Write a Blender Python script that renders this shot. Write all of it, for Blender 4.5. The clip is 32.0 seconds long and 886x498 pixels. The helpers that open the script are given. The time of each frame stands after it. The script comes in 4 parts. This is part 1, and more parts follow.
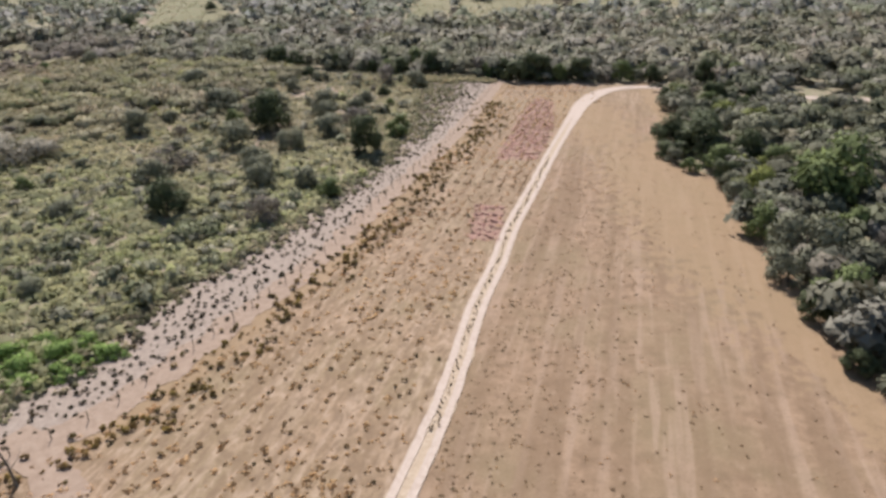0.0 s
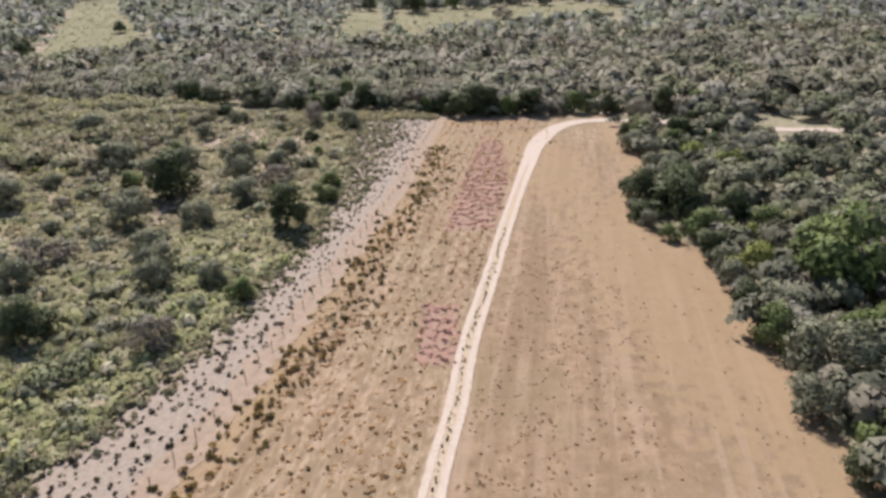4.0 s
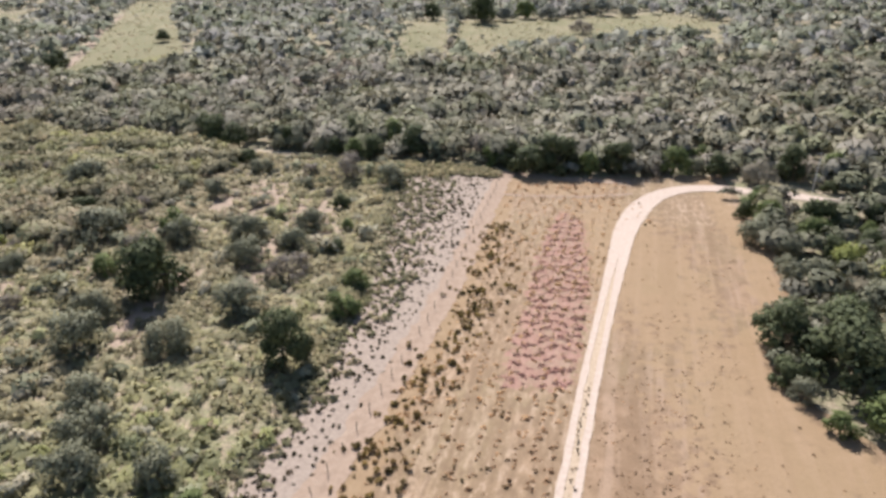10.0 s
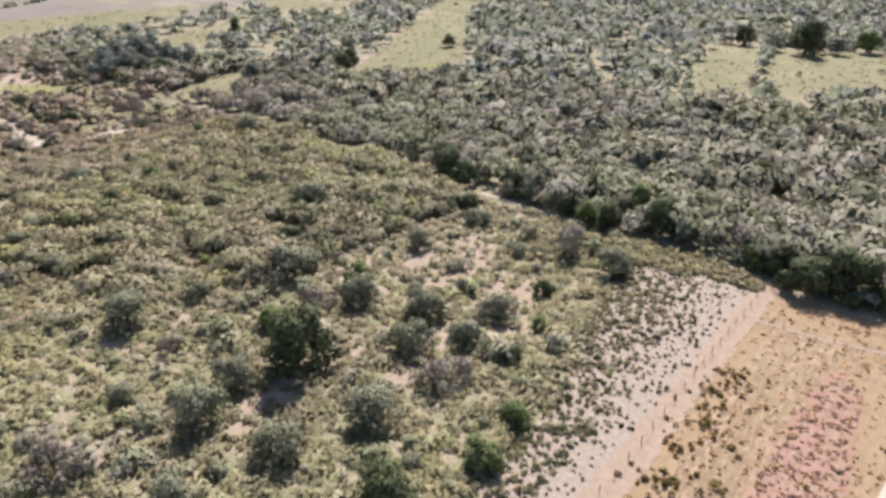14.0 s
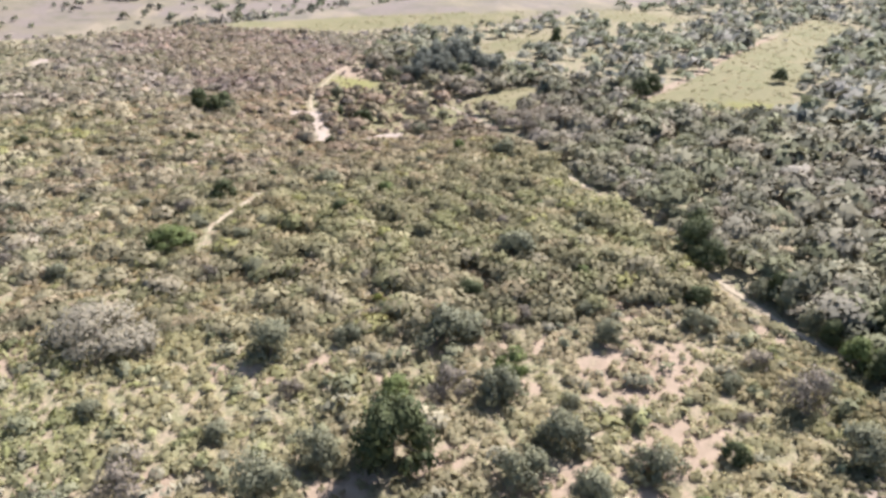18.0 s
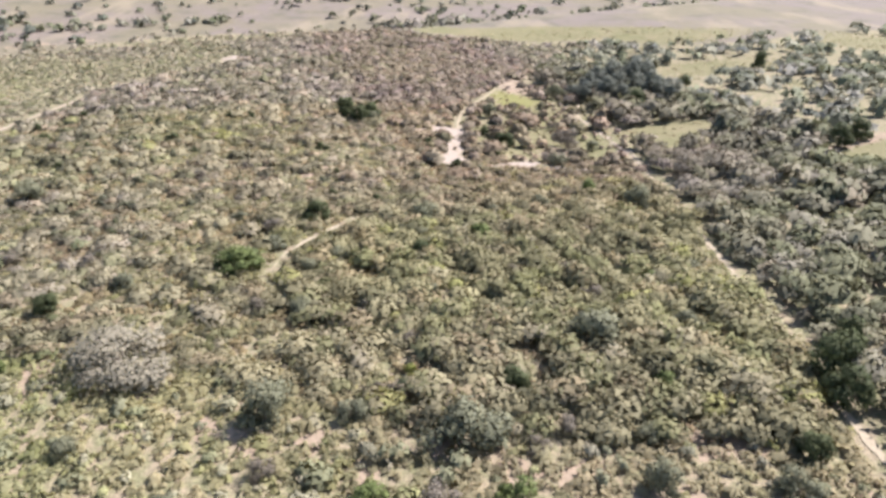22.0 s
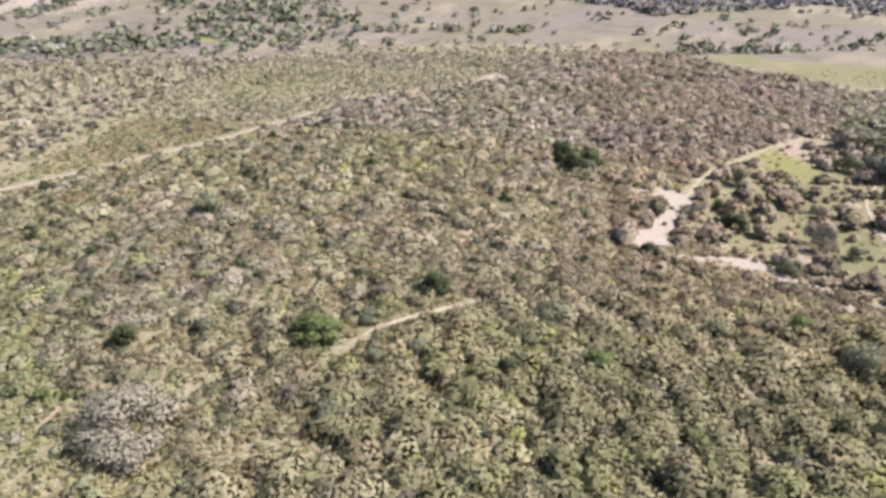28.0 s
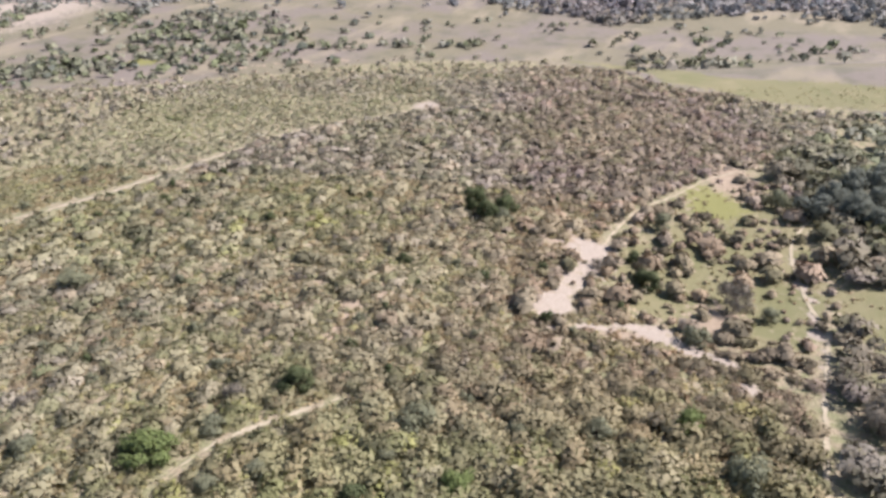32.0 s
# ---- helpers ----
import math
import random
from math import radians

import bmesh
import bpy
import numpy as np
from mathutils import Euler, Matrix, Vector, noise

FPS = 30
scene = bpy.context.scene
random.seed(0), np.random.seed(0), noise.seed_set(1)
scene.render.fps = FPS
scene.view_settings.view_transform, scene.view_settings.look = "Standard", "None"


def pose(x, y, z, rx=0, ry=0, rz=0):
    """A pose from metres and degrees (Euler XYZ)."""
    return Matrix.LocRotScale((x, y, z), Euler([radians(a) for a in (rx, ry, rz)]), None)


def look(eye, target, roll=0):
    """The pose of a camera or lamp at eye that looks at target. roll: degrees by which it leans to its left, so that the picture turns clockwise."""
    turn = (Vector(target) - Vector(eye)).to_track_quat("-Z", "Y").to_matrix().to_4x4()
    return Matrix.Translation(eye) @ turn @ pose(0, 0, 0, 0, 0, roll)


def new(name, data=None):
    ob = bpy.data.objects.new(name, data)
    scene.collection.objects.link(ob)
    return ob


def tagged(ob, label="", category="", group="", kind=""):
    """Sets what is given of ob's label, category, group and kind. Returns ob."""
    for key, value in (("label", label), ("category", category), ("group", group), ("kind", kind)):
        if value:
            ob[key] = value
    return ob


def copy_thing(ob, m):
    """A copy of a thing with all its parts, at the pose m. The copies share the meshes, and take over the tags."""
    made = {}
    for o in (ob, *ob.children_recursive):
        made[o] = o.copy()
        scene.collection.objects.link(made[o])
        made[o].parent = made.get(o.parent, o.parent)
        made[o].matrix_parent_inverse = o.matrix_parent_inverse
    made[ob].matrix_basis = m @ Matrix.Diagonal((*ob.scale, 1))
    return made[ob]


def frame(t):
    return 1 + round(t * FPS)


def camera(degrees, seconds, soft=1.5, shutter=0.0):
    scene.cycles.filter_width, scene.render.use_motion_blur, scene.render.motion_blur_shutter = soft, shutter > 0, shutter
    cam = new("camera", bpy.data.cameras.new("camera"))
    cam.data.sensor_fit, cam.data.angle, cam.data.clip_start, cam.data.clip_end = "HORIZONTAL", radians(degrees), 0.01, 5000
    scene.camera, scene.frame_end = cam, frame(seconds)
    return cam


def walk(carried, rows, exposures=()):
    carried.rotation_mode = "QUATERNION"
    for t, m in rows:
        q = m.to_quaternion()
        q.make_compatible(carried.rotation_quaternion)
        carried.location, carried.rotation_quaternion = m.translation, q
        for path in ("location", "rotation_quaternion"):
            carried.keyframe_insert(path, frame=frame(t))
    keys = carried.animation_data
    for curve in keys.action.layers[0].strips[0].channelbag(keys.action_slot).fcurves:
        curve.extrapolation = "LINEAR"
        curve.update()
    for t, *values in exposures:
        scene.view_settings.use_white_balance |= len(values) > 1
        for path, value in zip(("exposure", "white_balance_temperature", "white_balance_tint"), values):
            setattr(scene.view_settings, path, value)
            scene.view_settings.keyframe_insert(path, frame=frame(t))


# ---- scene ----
cam = camera(66.0, 32.0, soft=3.2)
# seconds, x, y, z, yaw, pitch, roll
PATH = [
    (0, -0.00, 0.00, 45.24, -0.01, -25.34, -0.39),
    (0.5, 0.16, 3.43, 45.94, 0.05, -25.44, -0.42),
    (1, 0.34, 6.87, 46.66, 0.10, -25.44, -0.47),
    (1.5, 0.52, 10.30, 47.35, 0.14, -25.44, -0.53),
    (2, 0.70, 13.73, 48.02, -1.18, -25.39, -0.60),
    (2.5, 0.87, 17.15, 48.62, -3.82, -25.42, -0.66),
    (3, 1.02, 20.57, 49.18, -5.17, -25.41, -0.74),
    (3.5, 1.15, 23.98, 49.69, -5.11, -25.42, -0.78),
    (5.5, 1.63, 37.83, 50.91, -5.00, -25.42, -0.85),
    (6, 1.81, 41.32, 51.11, -5.00, -25.46, -0.85),
    (6.5, 2.02, 44.82, 51.31, -4.96, -25.48, -0.86),
    (7, 2.26, 48.33, 51.51, -4.94, -25.50, -0.89),
    (7.5, 2.54, 51.82, 51.71, -4.87, -25.55, -0.90),
    (8, 2.87, 55.29, 51.93, -4.88, -25.62, -0.88),
    (8.5, 3.28, 58.77, 52.22, -4.68, -25.70, -0.82),
    (9, 3.76, 62.27, 52.61, -4.29, -25.79, -0.71),
    (9.5, 4.29, 65.84, 53.15, -2.20, -25.82, -0.59),
    (10, 4.89, 69.50, 53.82, 0.46, -25.82, -0.47),
    (10.5, 5.57, 73.24, 54.56, 3.16, -25.84, -0.36),
    (11, 6.32, 77.02, 55.32, 5.86, -25.94, -0.22),
    (11.5, 7.12, 80.80, 56.07, 8.57, -26.03, -0.10),
    (12, 7.96, 84.58, 56.83, 11.47, -26.09, -0.03),
    (12.5, 8.80, 88.35, 57.60, 14.65, -26.16, 0.03),
    (13, 9.60, 92.13, 58.36, 18.19, -26.24, 0.13),
    (13.5, 10.39, 95.92, 59.11, 21.74, -26.27, 0.27),
    (14, 11.17, 99.69, 59.80, 25.31, -26.31, 0.34),
    (14.5, 11.92, 103.46, 60.41, 28.88, -26.33, 0.37),
    (15, 12.63, 107.25, 60.95, 33.53, -26.36, 0.34),
    (15.5, 13.31, 111.07, 61.46, 39.19, -26.37, 0.27),
    (17.5, 15.07, 127.00, 62.74, 51.84, -26.29, 0.20),
    (18, 14.77, 130.97, 62.97, 54.10, -26.25, 0.23),
    (18.5, 14.34, 134.91, 63.17, 56.19, -26.26, 0.26),
    (19, 13.76, 138.84, 63.37, 58.52, -26.22, 0.28),
    (19.5, 13.02, 142.73, 63.57, 60.67, -26.21, 0.27),
    (20, 12.12, 146.59, 63.78, 63.00, -26.17, 0.25),
    (20.5, 11.08, 150.38, 64.00, 65.14, -26.14, 0.26),
    (21, 9.91, 154.13, 64.24, 67.47, -26.10, 0.26),
    (21.5, 8.60, 157.81, 64.51, 69.63, -26.10, 0.23),
    (22, 7.14, 161.45, 64.81, 71.96, -26.09, 0.23),
    (22.5, 5.51, 165.04, 65.14, 74.12, -26.12, 0.21),
    (23, 3.73, 168.60, 65.50, 76.40, -26.14, 0.25),
    (23.5, 1.83, 172.13, 65.85, 76.83, -26.17, 0.29),
    (24, -0.17, 175.62, 66.19, 77.47, -26.18, 0.32),
    (24.5, -2.29, 179.07, 66.52, 78.74, -26.23, 0.31),
    (25, -4.52, 182.49, 66.88, 80.13, -26.26, 0.32),
    (25.5, -6.88, 185.86, 67.29, 81.76, -26.32, 0.27),
    (26, -9.36, 189.20, 67.80, 86.77, -26.33, 0.18),
    (26.5, -11.93, 192.50, 68.39, 93.82, -26.28, -0.02),
    (28.5, -24.00, 205.41, 72.28, 100.26, -26.05, -0.15),
    (29, -27.17, 208.18, 73.39, 100.68, -25.97, -0.14),
    (29.5, -30.31, 210.84, 74.52, 100.67, -25.88, -0.15),
    (30, -33.35, 213.38, 75.66, 100.65, -25.77, -0.21),
    (30.5, -36.19, 215.77, 76.81, 100.84, -25.80, -0.37),
    (31, -38.84, 218.05, 77.97, 99.95, -25.84, -0.58),
    (31.5, -41.35, 220.25, 79.14, 98.47, -26.00, -0.83),
    (32, -43.80, 222.43, 80.33, 98.37, -26.13, -1.10),
]
walk(cam, [(t, pose(x, y, z, 90 + pitch, 0, yaw) @ pose(0, 0, 0, 0, 0, roll)) for t, x, y, z, yaw, pitch, roll in PATH],
     ((0, 0.62), (6, 0.78), (10, 0.88), (14, 1.02), (18, 1.27), (22, 1.24), (24, 1.22), (28, 1.08), (32, 0.99)))

# ---- world, sun ----
SUN_EL, SUN_AZ = 46.0, 14.0          # azimuth: degrees from +y towards -x
world = bpy.data.worlds.new("sky")
scene.world = world
world.use_nodes = True
wn, wl = world.node_tree.nodes, world.node_tree.links
sky = wn.new("ShaderNodeTexSky")
sky.sky_type, sky.sun_disc = "NISHITA", False
sky.sun_elevation, sky.sun_rotation = radians(SUN_EL), radians(-SUN_AZ)
sky.altitude, sky.air_density, sky.dust_density = 900, 1.0, 1.6
wl.new(sky.outputs[0], wn["Background"].inputs[0])
wn["Background"].inputs[1].default_value = 0.083
sun = new("sun", bpy.data.lights.new("sun", "SUN"))
sun.data.energy, sun.data.angle, sun.data.color = 4.95, radians(0.55), (1.0, 0.968, 0.968)
sun.matrix_world = look((0, 0, 300), (math.sin(radians(SUN_AZ)) * 100, -math.cos(radians(SUN_AZ)) * 100,
                                      300 - 100 * math.tan(radians(SUN_EL))))


# ---- materials ----
def material(name, rough=0.9):
    m = bpy.data.materials.new(name)
    m.use_nodes = True
    b = m.node_tree.nodes["Principled BSDF"]
    b.inputs["Roughness"].default_value = rough
    b.inputs["Specular IOR Level"].default_value = 0.15
    return m, m.node_tree.nodes, m.node_tree.links, b


def noise_node(m, scale, detail=5.0, rough=0.6, stretch=None, turn=0.0):
    n, l = m.node_tree.nodes, m.node_tree.links
    co = n.new("ShaderNodeNewGeometry").outputs["Position"]
    if stretch:
        mp = n.new("ShaderNodeMapping")
        mp.vector_type = "TEXTURE"
        mp.inputs["Scale"].default_value = [1 / s for s in stretch]
        mp.inputs["Rotation"].default_value = (0, 0, radians(-turn))
        l.new(co, mp.inputs[0])
        co = mp.outputs[0]
    t = n.new("ShaderNodeTexNoise")
    t.inputs["Scale"].default_value, t.inputs["Detail"].default_value, t.inputs["Roughness"].default_value = scale, detail, rough
    l.new(co, t.inputs["Vector"])
    return t.outputs["Fac"]


def ramp(m, fac, stops):
    r = m.node_tree.nodes.new("ShaderNodeValToRGB")
    e = r.color_ramp.elements
    while len(e) < len(stops):
        e.new(0.5)
    for k, (at, c) in enumerate(stops):
        e[k].position, e[k].color = at, (*c, 1)
    m.node_tree.links.new(fac, r.inputs[0])
    return r.outputs[0]


def value_ramp(m, fac, lo, hi):
    r = m.node_tree.nodes.new("ShaderNodeMapRange")
    r.interpolation_type = "SMOOTHSTEP"
    r.inputs[1].default_value, r.inputs[2].default_value = lo, hi
    m.node_tree.links.new(fac, r.inputs[0])
    return r.outputs[0]


def mix(m, fac, a, b, mode="MIX"):
    n = m.node_tree.nodes.new("ShaderNodeMix")
    n.data_type, n.blend_type = "RGBA", mode
    for sock, v in ((n.inputs[0], fac), (n.inputs[6], a), (n.inputs[7], b)):
        if isinstance(v, (int, float)):
            sock.default_value = v
        elif isinstance(v, tuple):
            sock.default_value = (*v, 1)
        else:
            m.node_tree.links.new(v, sock)
    return n.outputs[2]


def maths(m, op, a, b):
    n = m.node_tree.nodes.new("ShaderNodeMath")
    n.operation = op
    for sock, v in zip(n.inputs, (a, b)):
        if isinstance(v, (int, float)):
            sock.default_value = v
        else:
            m.node_tree.links.new(v, sock)
    return n.outputs[0]


def attribute(m, name):
    a = m.node_tree.nodes.new("ShaderNodeAttribute")
    a.attribute_name = name
    return a


def relief(m, b, height, strength, distance):
    n = m.node_tree.nodes.new("ShaderNodeBump")
    n.inputs["Strength"].default_value, n.inputs["Distance"].default_value = strength, distance
    m.node_tree.links.new(height, n.inputs["Height"])
    m.node_tree.links.new(n.outputs[0], b.inputs["Normal"])


def edge_mask(m, name, wobble, lo=0.4, hi=0.6):
    """A zone of the ground with a broken edge: the zone's value, shifted by noise."""
    v = maths(m, "ADD", attribute(m, name).outputs["Fac"], maths(m, "MULTIPLY", maths(m, "SUBTRACT", wobble, 0.5), 1.7))
    return value_ramp(m, v, lo, hi)


def ground_material():
    m, n, l, b = material("dry_savanna_ground", 0.95)
    big, mid, fine = noise_node(m, 0.035), noise_node(m, 0.35, 6, 0.65), noise_node(m, 1.7, 5, 0.7)
    grit = noise_node(m, 3.6, 4, 0.7)
    soil = ramp(m, fine, [(0.25, (0.16, 0.125, 0.088)), (0.5, (0.265, 0.212, 0.15)), (0.72, (0.37, 0.30, 0.22))])
    grass = ramp(m, fine, [(0.3, (0.105, 0.103, 0.056)), (0.5, (0.185, 0.175, 0.10)), (0.7, (0.29, 0.265, 0.155))])
    cover = mix(m, value_ramp(m, mid, 0.38, 0.62), soil, grass)
    meadow = ramp(m, fine, [(0.3, (0.14, 0.124, 0.068)), (0.55, (0.192, 0.17, 0.094)), (0.75, (0.232, 0.204, 0.115))])
    meadow = mix(m, value_ramp(m, big, 0.45, 0.7), meadow, (0.222, 0.187, 0.112))
    meadow = mix(m, maths(m, "MULTIPLY", value_ramp(m, noise_node(m, 0.055, 5, 0.65), 0.48, 0.62), 0.65), meadow, (0.145, 0.14, 0.068))
    cover = mix(m, 1.0, cover, ramp(m, grit, [(0.32, (0.66, 0.65, 0.62)), (0.5, (1.0, 1.0, 1.0)), (0.66, (1.32, 1.3, 1.26))]), "MULTIPLY")
    col = cover
    green = ramp(m, fine, [(0.3, (0.155, 0.146, 0.056)), (0.7, (0.225, 0.207, 0.085))])
    # far slope: tan and mauve grass, its blue raised slightly as painted haze
    slope = mix(m, value_ramp(m, noise_node(m, 0.012, 3), 0.4, 0.6), ramp(m, fine, [(0.3, (0.145, 0.118, 0.104)), (0.7, (0.222, 0.18, 0.157))]), ramp(m, fine, [(0.3, (0.14, 0.12, 0.084)), (0.7, (0.215, 0.182, 0.128))]))
    slope = mix(m, maths(m, "MULTIPLY", value_ramp(m, noise_node(m, 0.045, 5, 0.65), 0.5, 0.66), 0.75), slope, (0.125, 0.115, 0.082))
    slope = mix(m, maths(m, "MULTIPLY", value_ramp(m, noise_node(m, 0.02, 4, 0.6, (0.5, 1.6, 1), 20), 0.52, 0.68), 0.7), slope, (0.265, 0.216, 0.158))
    col = mix(m, edge_mask(m, "slope", big), col, slope)
    col = mix(m, edge_mask(m, "meadow", mid), col, meadow)
    col = mix(m, edge_mask(m, "lush", mid), col, green)
    pink = ramp(m, mid, [(0.3, (0.23, 0.17, 0.122)), (0.7, (0.33, 0.252, 0.192))])
    col = mix(m, edge_mask(m, "bare", mid), col, pink)
    sand = ramp(m, fine, [(0.3, (0.255, 0.202, 0.165)), (0.65, (0.375, 0.308, 0.262))])
    col = mix(m, edge_mask(m, "sand", mid), col, sand)
    l.new(col, b.inputs["Base Color"])
    relief(m, b, maths(m, "ADD", fine, maths(m, "MULTIPLY", grit, 0.3)), 0.6, 0.25)
    return m


def field_material():
    """Mown dry grass: straw over pinkish soil, with faint tractor lines along the strip."""
    m, n, l, b = material("mown_dry_grass", 0.95)
    big, mid, fine = noise_node(m, 0.06, 3), noise_node(m, 0.5, 5, 0.65), noise_node(m, 3.0, 4, 0.7)
    lines = noise_node(m, 1.0, 3, 0.55, (0.75, 0.045, 1), 15)
    ruts = noise_node(m, 1.0, 2, 0.5, (0.30, 0.014, 1), 15)
    col = ramp(m, mid, [(0.28, (0.19, 0.13, 0.082)), (0.5, (0.288, 0.2, 0.13)), (0.75, (0.38, 0.272, 0.185))])
    col = mix(m, maths(m, "MULTIPLY", value_ramp(m, big, 0.42, 0.66), 0.8), col, (0.25, 0.19, 0.115))
    col = mix(m, maths(m, "MULTIPLY", value_ramp(m, lines, 0.47, 0.62), 0.45), col, (0.40, 0.298, 0.22))
    col = mix(m, maths(m, "MULTIPLY", value_ramp(m, ruts, 0.48, 0.62), 0.6), col, (0.212, 0.145, 0.09))
    col = mix(m, maths(m, "MULTIPLY", value_ramp(m, fine, 0.54, 0.72), 0.6), col, (0.165, 0.115, 0.07))
    mott = noise_node(m, 0.16, 4, 0.6)
    col = mix(m, maths(m, "MULTIPLY", value_ramp(m, mott, 0.5, 0.68), 0.55), col, (0.235, 0.168, 0.105))
    col = mix(m, maths(m, "MULTIPLY", value_ramp(m, noise_node(m, 0.9, 5, 0.7), 0.55, 0.75), 0.5), col, (0.40, 0.30, 0.215))
    clods = noise_node(m, 1.0, 4, 0.6, (1.5, 0.5, 1), 15)
    rough_side = value_ramp(m, attribute(m, "rough").outputs["Fac"], 0.35, 0.65)
    col = mix(m, maths(m, "MULTIPLY", maths(m, "MULTIPLY", value_ramp(m, clods, 0.48, 0.62), 0.75), rough_side), col, (0.20, 0.138, 0.09))
    col = mix(m, maths(m, "MULTIPLY", maths(m, "MULTIPLY", value_ramp(m, clods, 0.46, 0.34), 0.6), rough_side), col, (0.40, 0.30, 0.22))
    col = mix(m, maths(m, "SUBTRACT", 1.0, rough_side), col, (0.825, 0.782, 0.757), "MULTIPLY")
    col = mix(m, rough_side, col, (0.90, 0.88, 0.85), "MULTIPLY")
    ochre = edge_mask(m, "ochre", mid)
    col = mix(m, maths(m, "MULTIPLY", ochre, 0.68), col, (0.262, 0.178, 0.103))
    red = mix(m, value_ramp(m, mid, 0.35, 0.6), (0.30, 0.20, 0.15), (0.285, 0.14, 0.125))
    col = mix(m, maths(m, "MULTIPLY", edge_mask(m, "red", mid), 0.55), col, red)
    l.new(col, b.inputs["Base Color"])
    relief(m, b, maths(m, "ADD", fine, mid), 0.5, 0.12)
    return m


def plain_ground(name, stops, scale=1.2, bump=0.1):
    m, n, l, b = material(name, 0.95)
    a, c = noise_node(m, scale, 6, 0.65), noise_node(m, scale * 0.12, 3)
    col = mix(m, maths(m, "MULTIPLY", c, 0.6), ramp(m, a, stops), stops[1][1])
    l.new(col, b.inputs["Base Color"])
    relief(m, b, a, 0.5, bump)
    return m


def leaf_material(name, colour, spread=0.25, translucent=0.25):
    """Foliage: the species' colour, each clump a little lighter, darker or yellower."""
    m, n, l, b = material(name, 0.75)
    rnd = n.new("ShaderNodeNewGeometry").outputs["Random Per Island"]
    dark = tuple(c * (1 - spread) for c in colour)
    light = tuple(min(1, c * (1 + spread)) for c in (colour[0] * 1.08, colour[1] * 1.04, colour[2] * 0.95))
    col = ramp(m, rnd, [(0.0, dark), (0.5, colour), (1.0, light)])
    ob = n.new("ShaderNodeObjectInfo").outputs["Random"]
    col = mix(m, maths(m, "MULTIPLY", ob, 0.35), col, light)
    return finish_leaf(m, n, l, b, col, translucent)


def finish_leaf(m, n, l, b, col, translucent):
    l.new(col, b.inputs["Base Color"])
    tr = n.new("ShaderNodeBsdfTranslucent")
    l.new(col, tr.inputs[0])
    mx = n.new("ShaderNodeMixShader")
    mx.inputs[0].default_value = translucent
    l.new(b.outputs[0], mx.inputs[1])
    l.new(tr.outputs[0], mx.inputs[2])
    l.new(mx.outputs[0], n["Material Output"].inputs[0])
    return m


def scatter_material(name, translucent=0.22):
    """Foliage of many plants in one mesh: each plant's species colour, with distance haze mixed into the far ones',
    each clump varied.
    """
    m, n, l, b = material(name, 0.8)
    rnd = n.new("ShaderNodeNewGeometry").outputs["Random Per Island"]
    base = attribute(m, "species").outputs["Color"]
    col = mix(m, 1.0, base, ramp(m, rnd, [(0.0, (0.93, 0.93, 0.92)), (0.55, (1.0, 1.0, 1.0)), (1.0, (1.07, 1.065, 1.05))]), "MULTIPLY")
    return finish_leaf(m, n, l, b, col, translucent)


def bark_material():
    m, n, l, b = material("bark", 0.9)
    a = noise_node(m, 6.0, 5, 0.6, (1, 1, 0.2))
    l.new(ramp(m, a, [(0.3, (0.07, 0.055, 0.042)), (0.7, (0.20, 0.165, 0.13))]), b.inputs["Base Color"])
    relief(m, b, a, 0.6, 0.05)
    return m


GROUND, FIELD = ground_material(), field_material()
ROAD = plain_ground("pale_road_dust", [(0.25, (0.345, 0.262, 0.208)), (0.5, (0.42, 0.332, 0.27)), (0.75, (0.48, 0.39, 0.325))], 1.5, 0.06)
STRIP = plain_ground("ashen_soil", [(0.3, (0.185, 0.142, 0.111)), (0.5, (0.272, 0.213, 0.17)), (0.72, (0.35, 0.283, 0.232))], 1.6, 0.12)
VERGE = plain_ground("pink_bare_soil", [(0.3, (0.215, 0.15, 0.108)), (0.5, (0.28, 0.202, 0.148)), (0.7, (0.335, 0.252, 0.19))], 0.9, 0.08)
PATH_SOIL = plain_ground("straw_path_soil", [(0.3, (0.25, 0.20, 0.145)), (0.5, (0.345, 0.285, 0.21)), (0.7, (0.42, 0.355, 0.275))], 0.9, 0.08)
BARK = bark_material()
SCATTER, SCRUB, TUFT = scatter_material("woodland_leaves"), scatter_material("scrub_leaves", 0.34), scatter_material("dry_grass", 0.5)
LEAVES = {
    "dark": leaf_material("dark_green_leaves", (0.08, 0.092, 0.046)),
    "green": leaf_material("green_leaves", (0.128, 0.155, 0.06)),
    "olive": leaf_material("olive_grey_leaves", (0.172, 0.172, 0.118)),
    "twiggy": leaf_material("brown_grey_twigs", (0.20, 0.172, 0.145)),
    "pale": leaf_material("pale_grey_leaves", (0.262, 0.236, 0.188)),
    "yellow": leaf_material("yellow_green_leaves", (0.20, 0.215, 0.065)),
    "bright": leaf_material("bright_green_leaves", (0.19, 0.27, 0.075)),
    "slate": leaf_material("slate_grey_leaves", (0.155, 0.162, 0.14)),
}


# ---- helpers for shapes ----


def smooth(a, b, v):
    u = np.clip((np.asarray(v, float) - a) / (b - a), 0, 1)
    return u * u * (3 - 2 * u)


def height(x, y):
    """The lie of the land: a plateau, a hollow with a pond, and a valley with a far slope to the west."""
    x, y = np.asarray(x, float), np.asarray(y, float)

    def hill(cx, cy, sx, sy):
        return np.exp(-((x - cx) / sx) ** 2 - ((y - cy) / sy) ** 2)
    west = -x - 0.25 * (y - 180)
    h = -6.0 * hill(-205, 262, 75, 60) - 8.0 * hill(-320, 345, 110, 95)
    h = h - 18 * smooth(390, 530, west) + 24 * smooth(540, 860, west)
    return h + 4.0 * smooth(300, 420, y) * smooth(-260, -120, x)


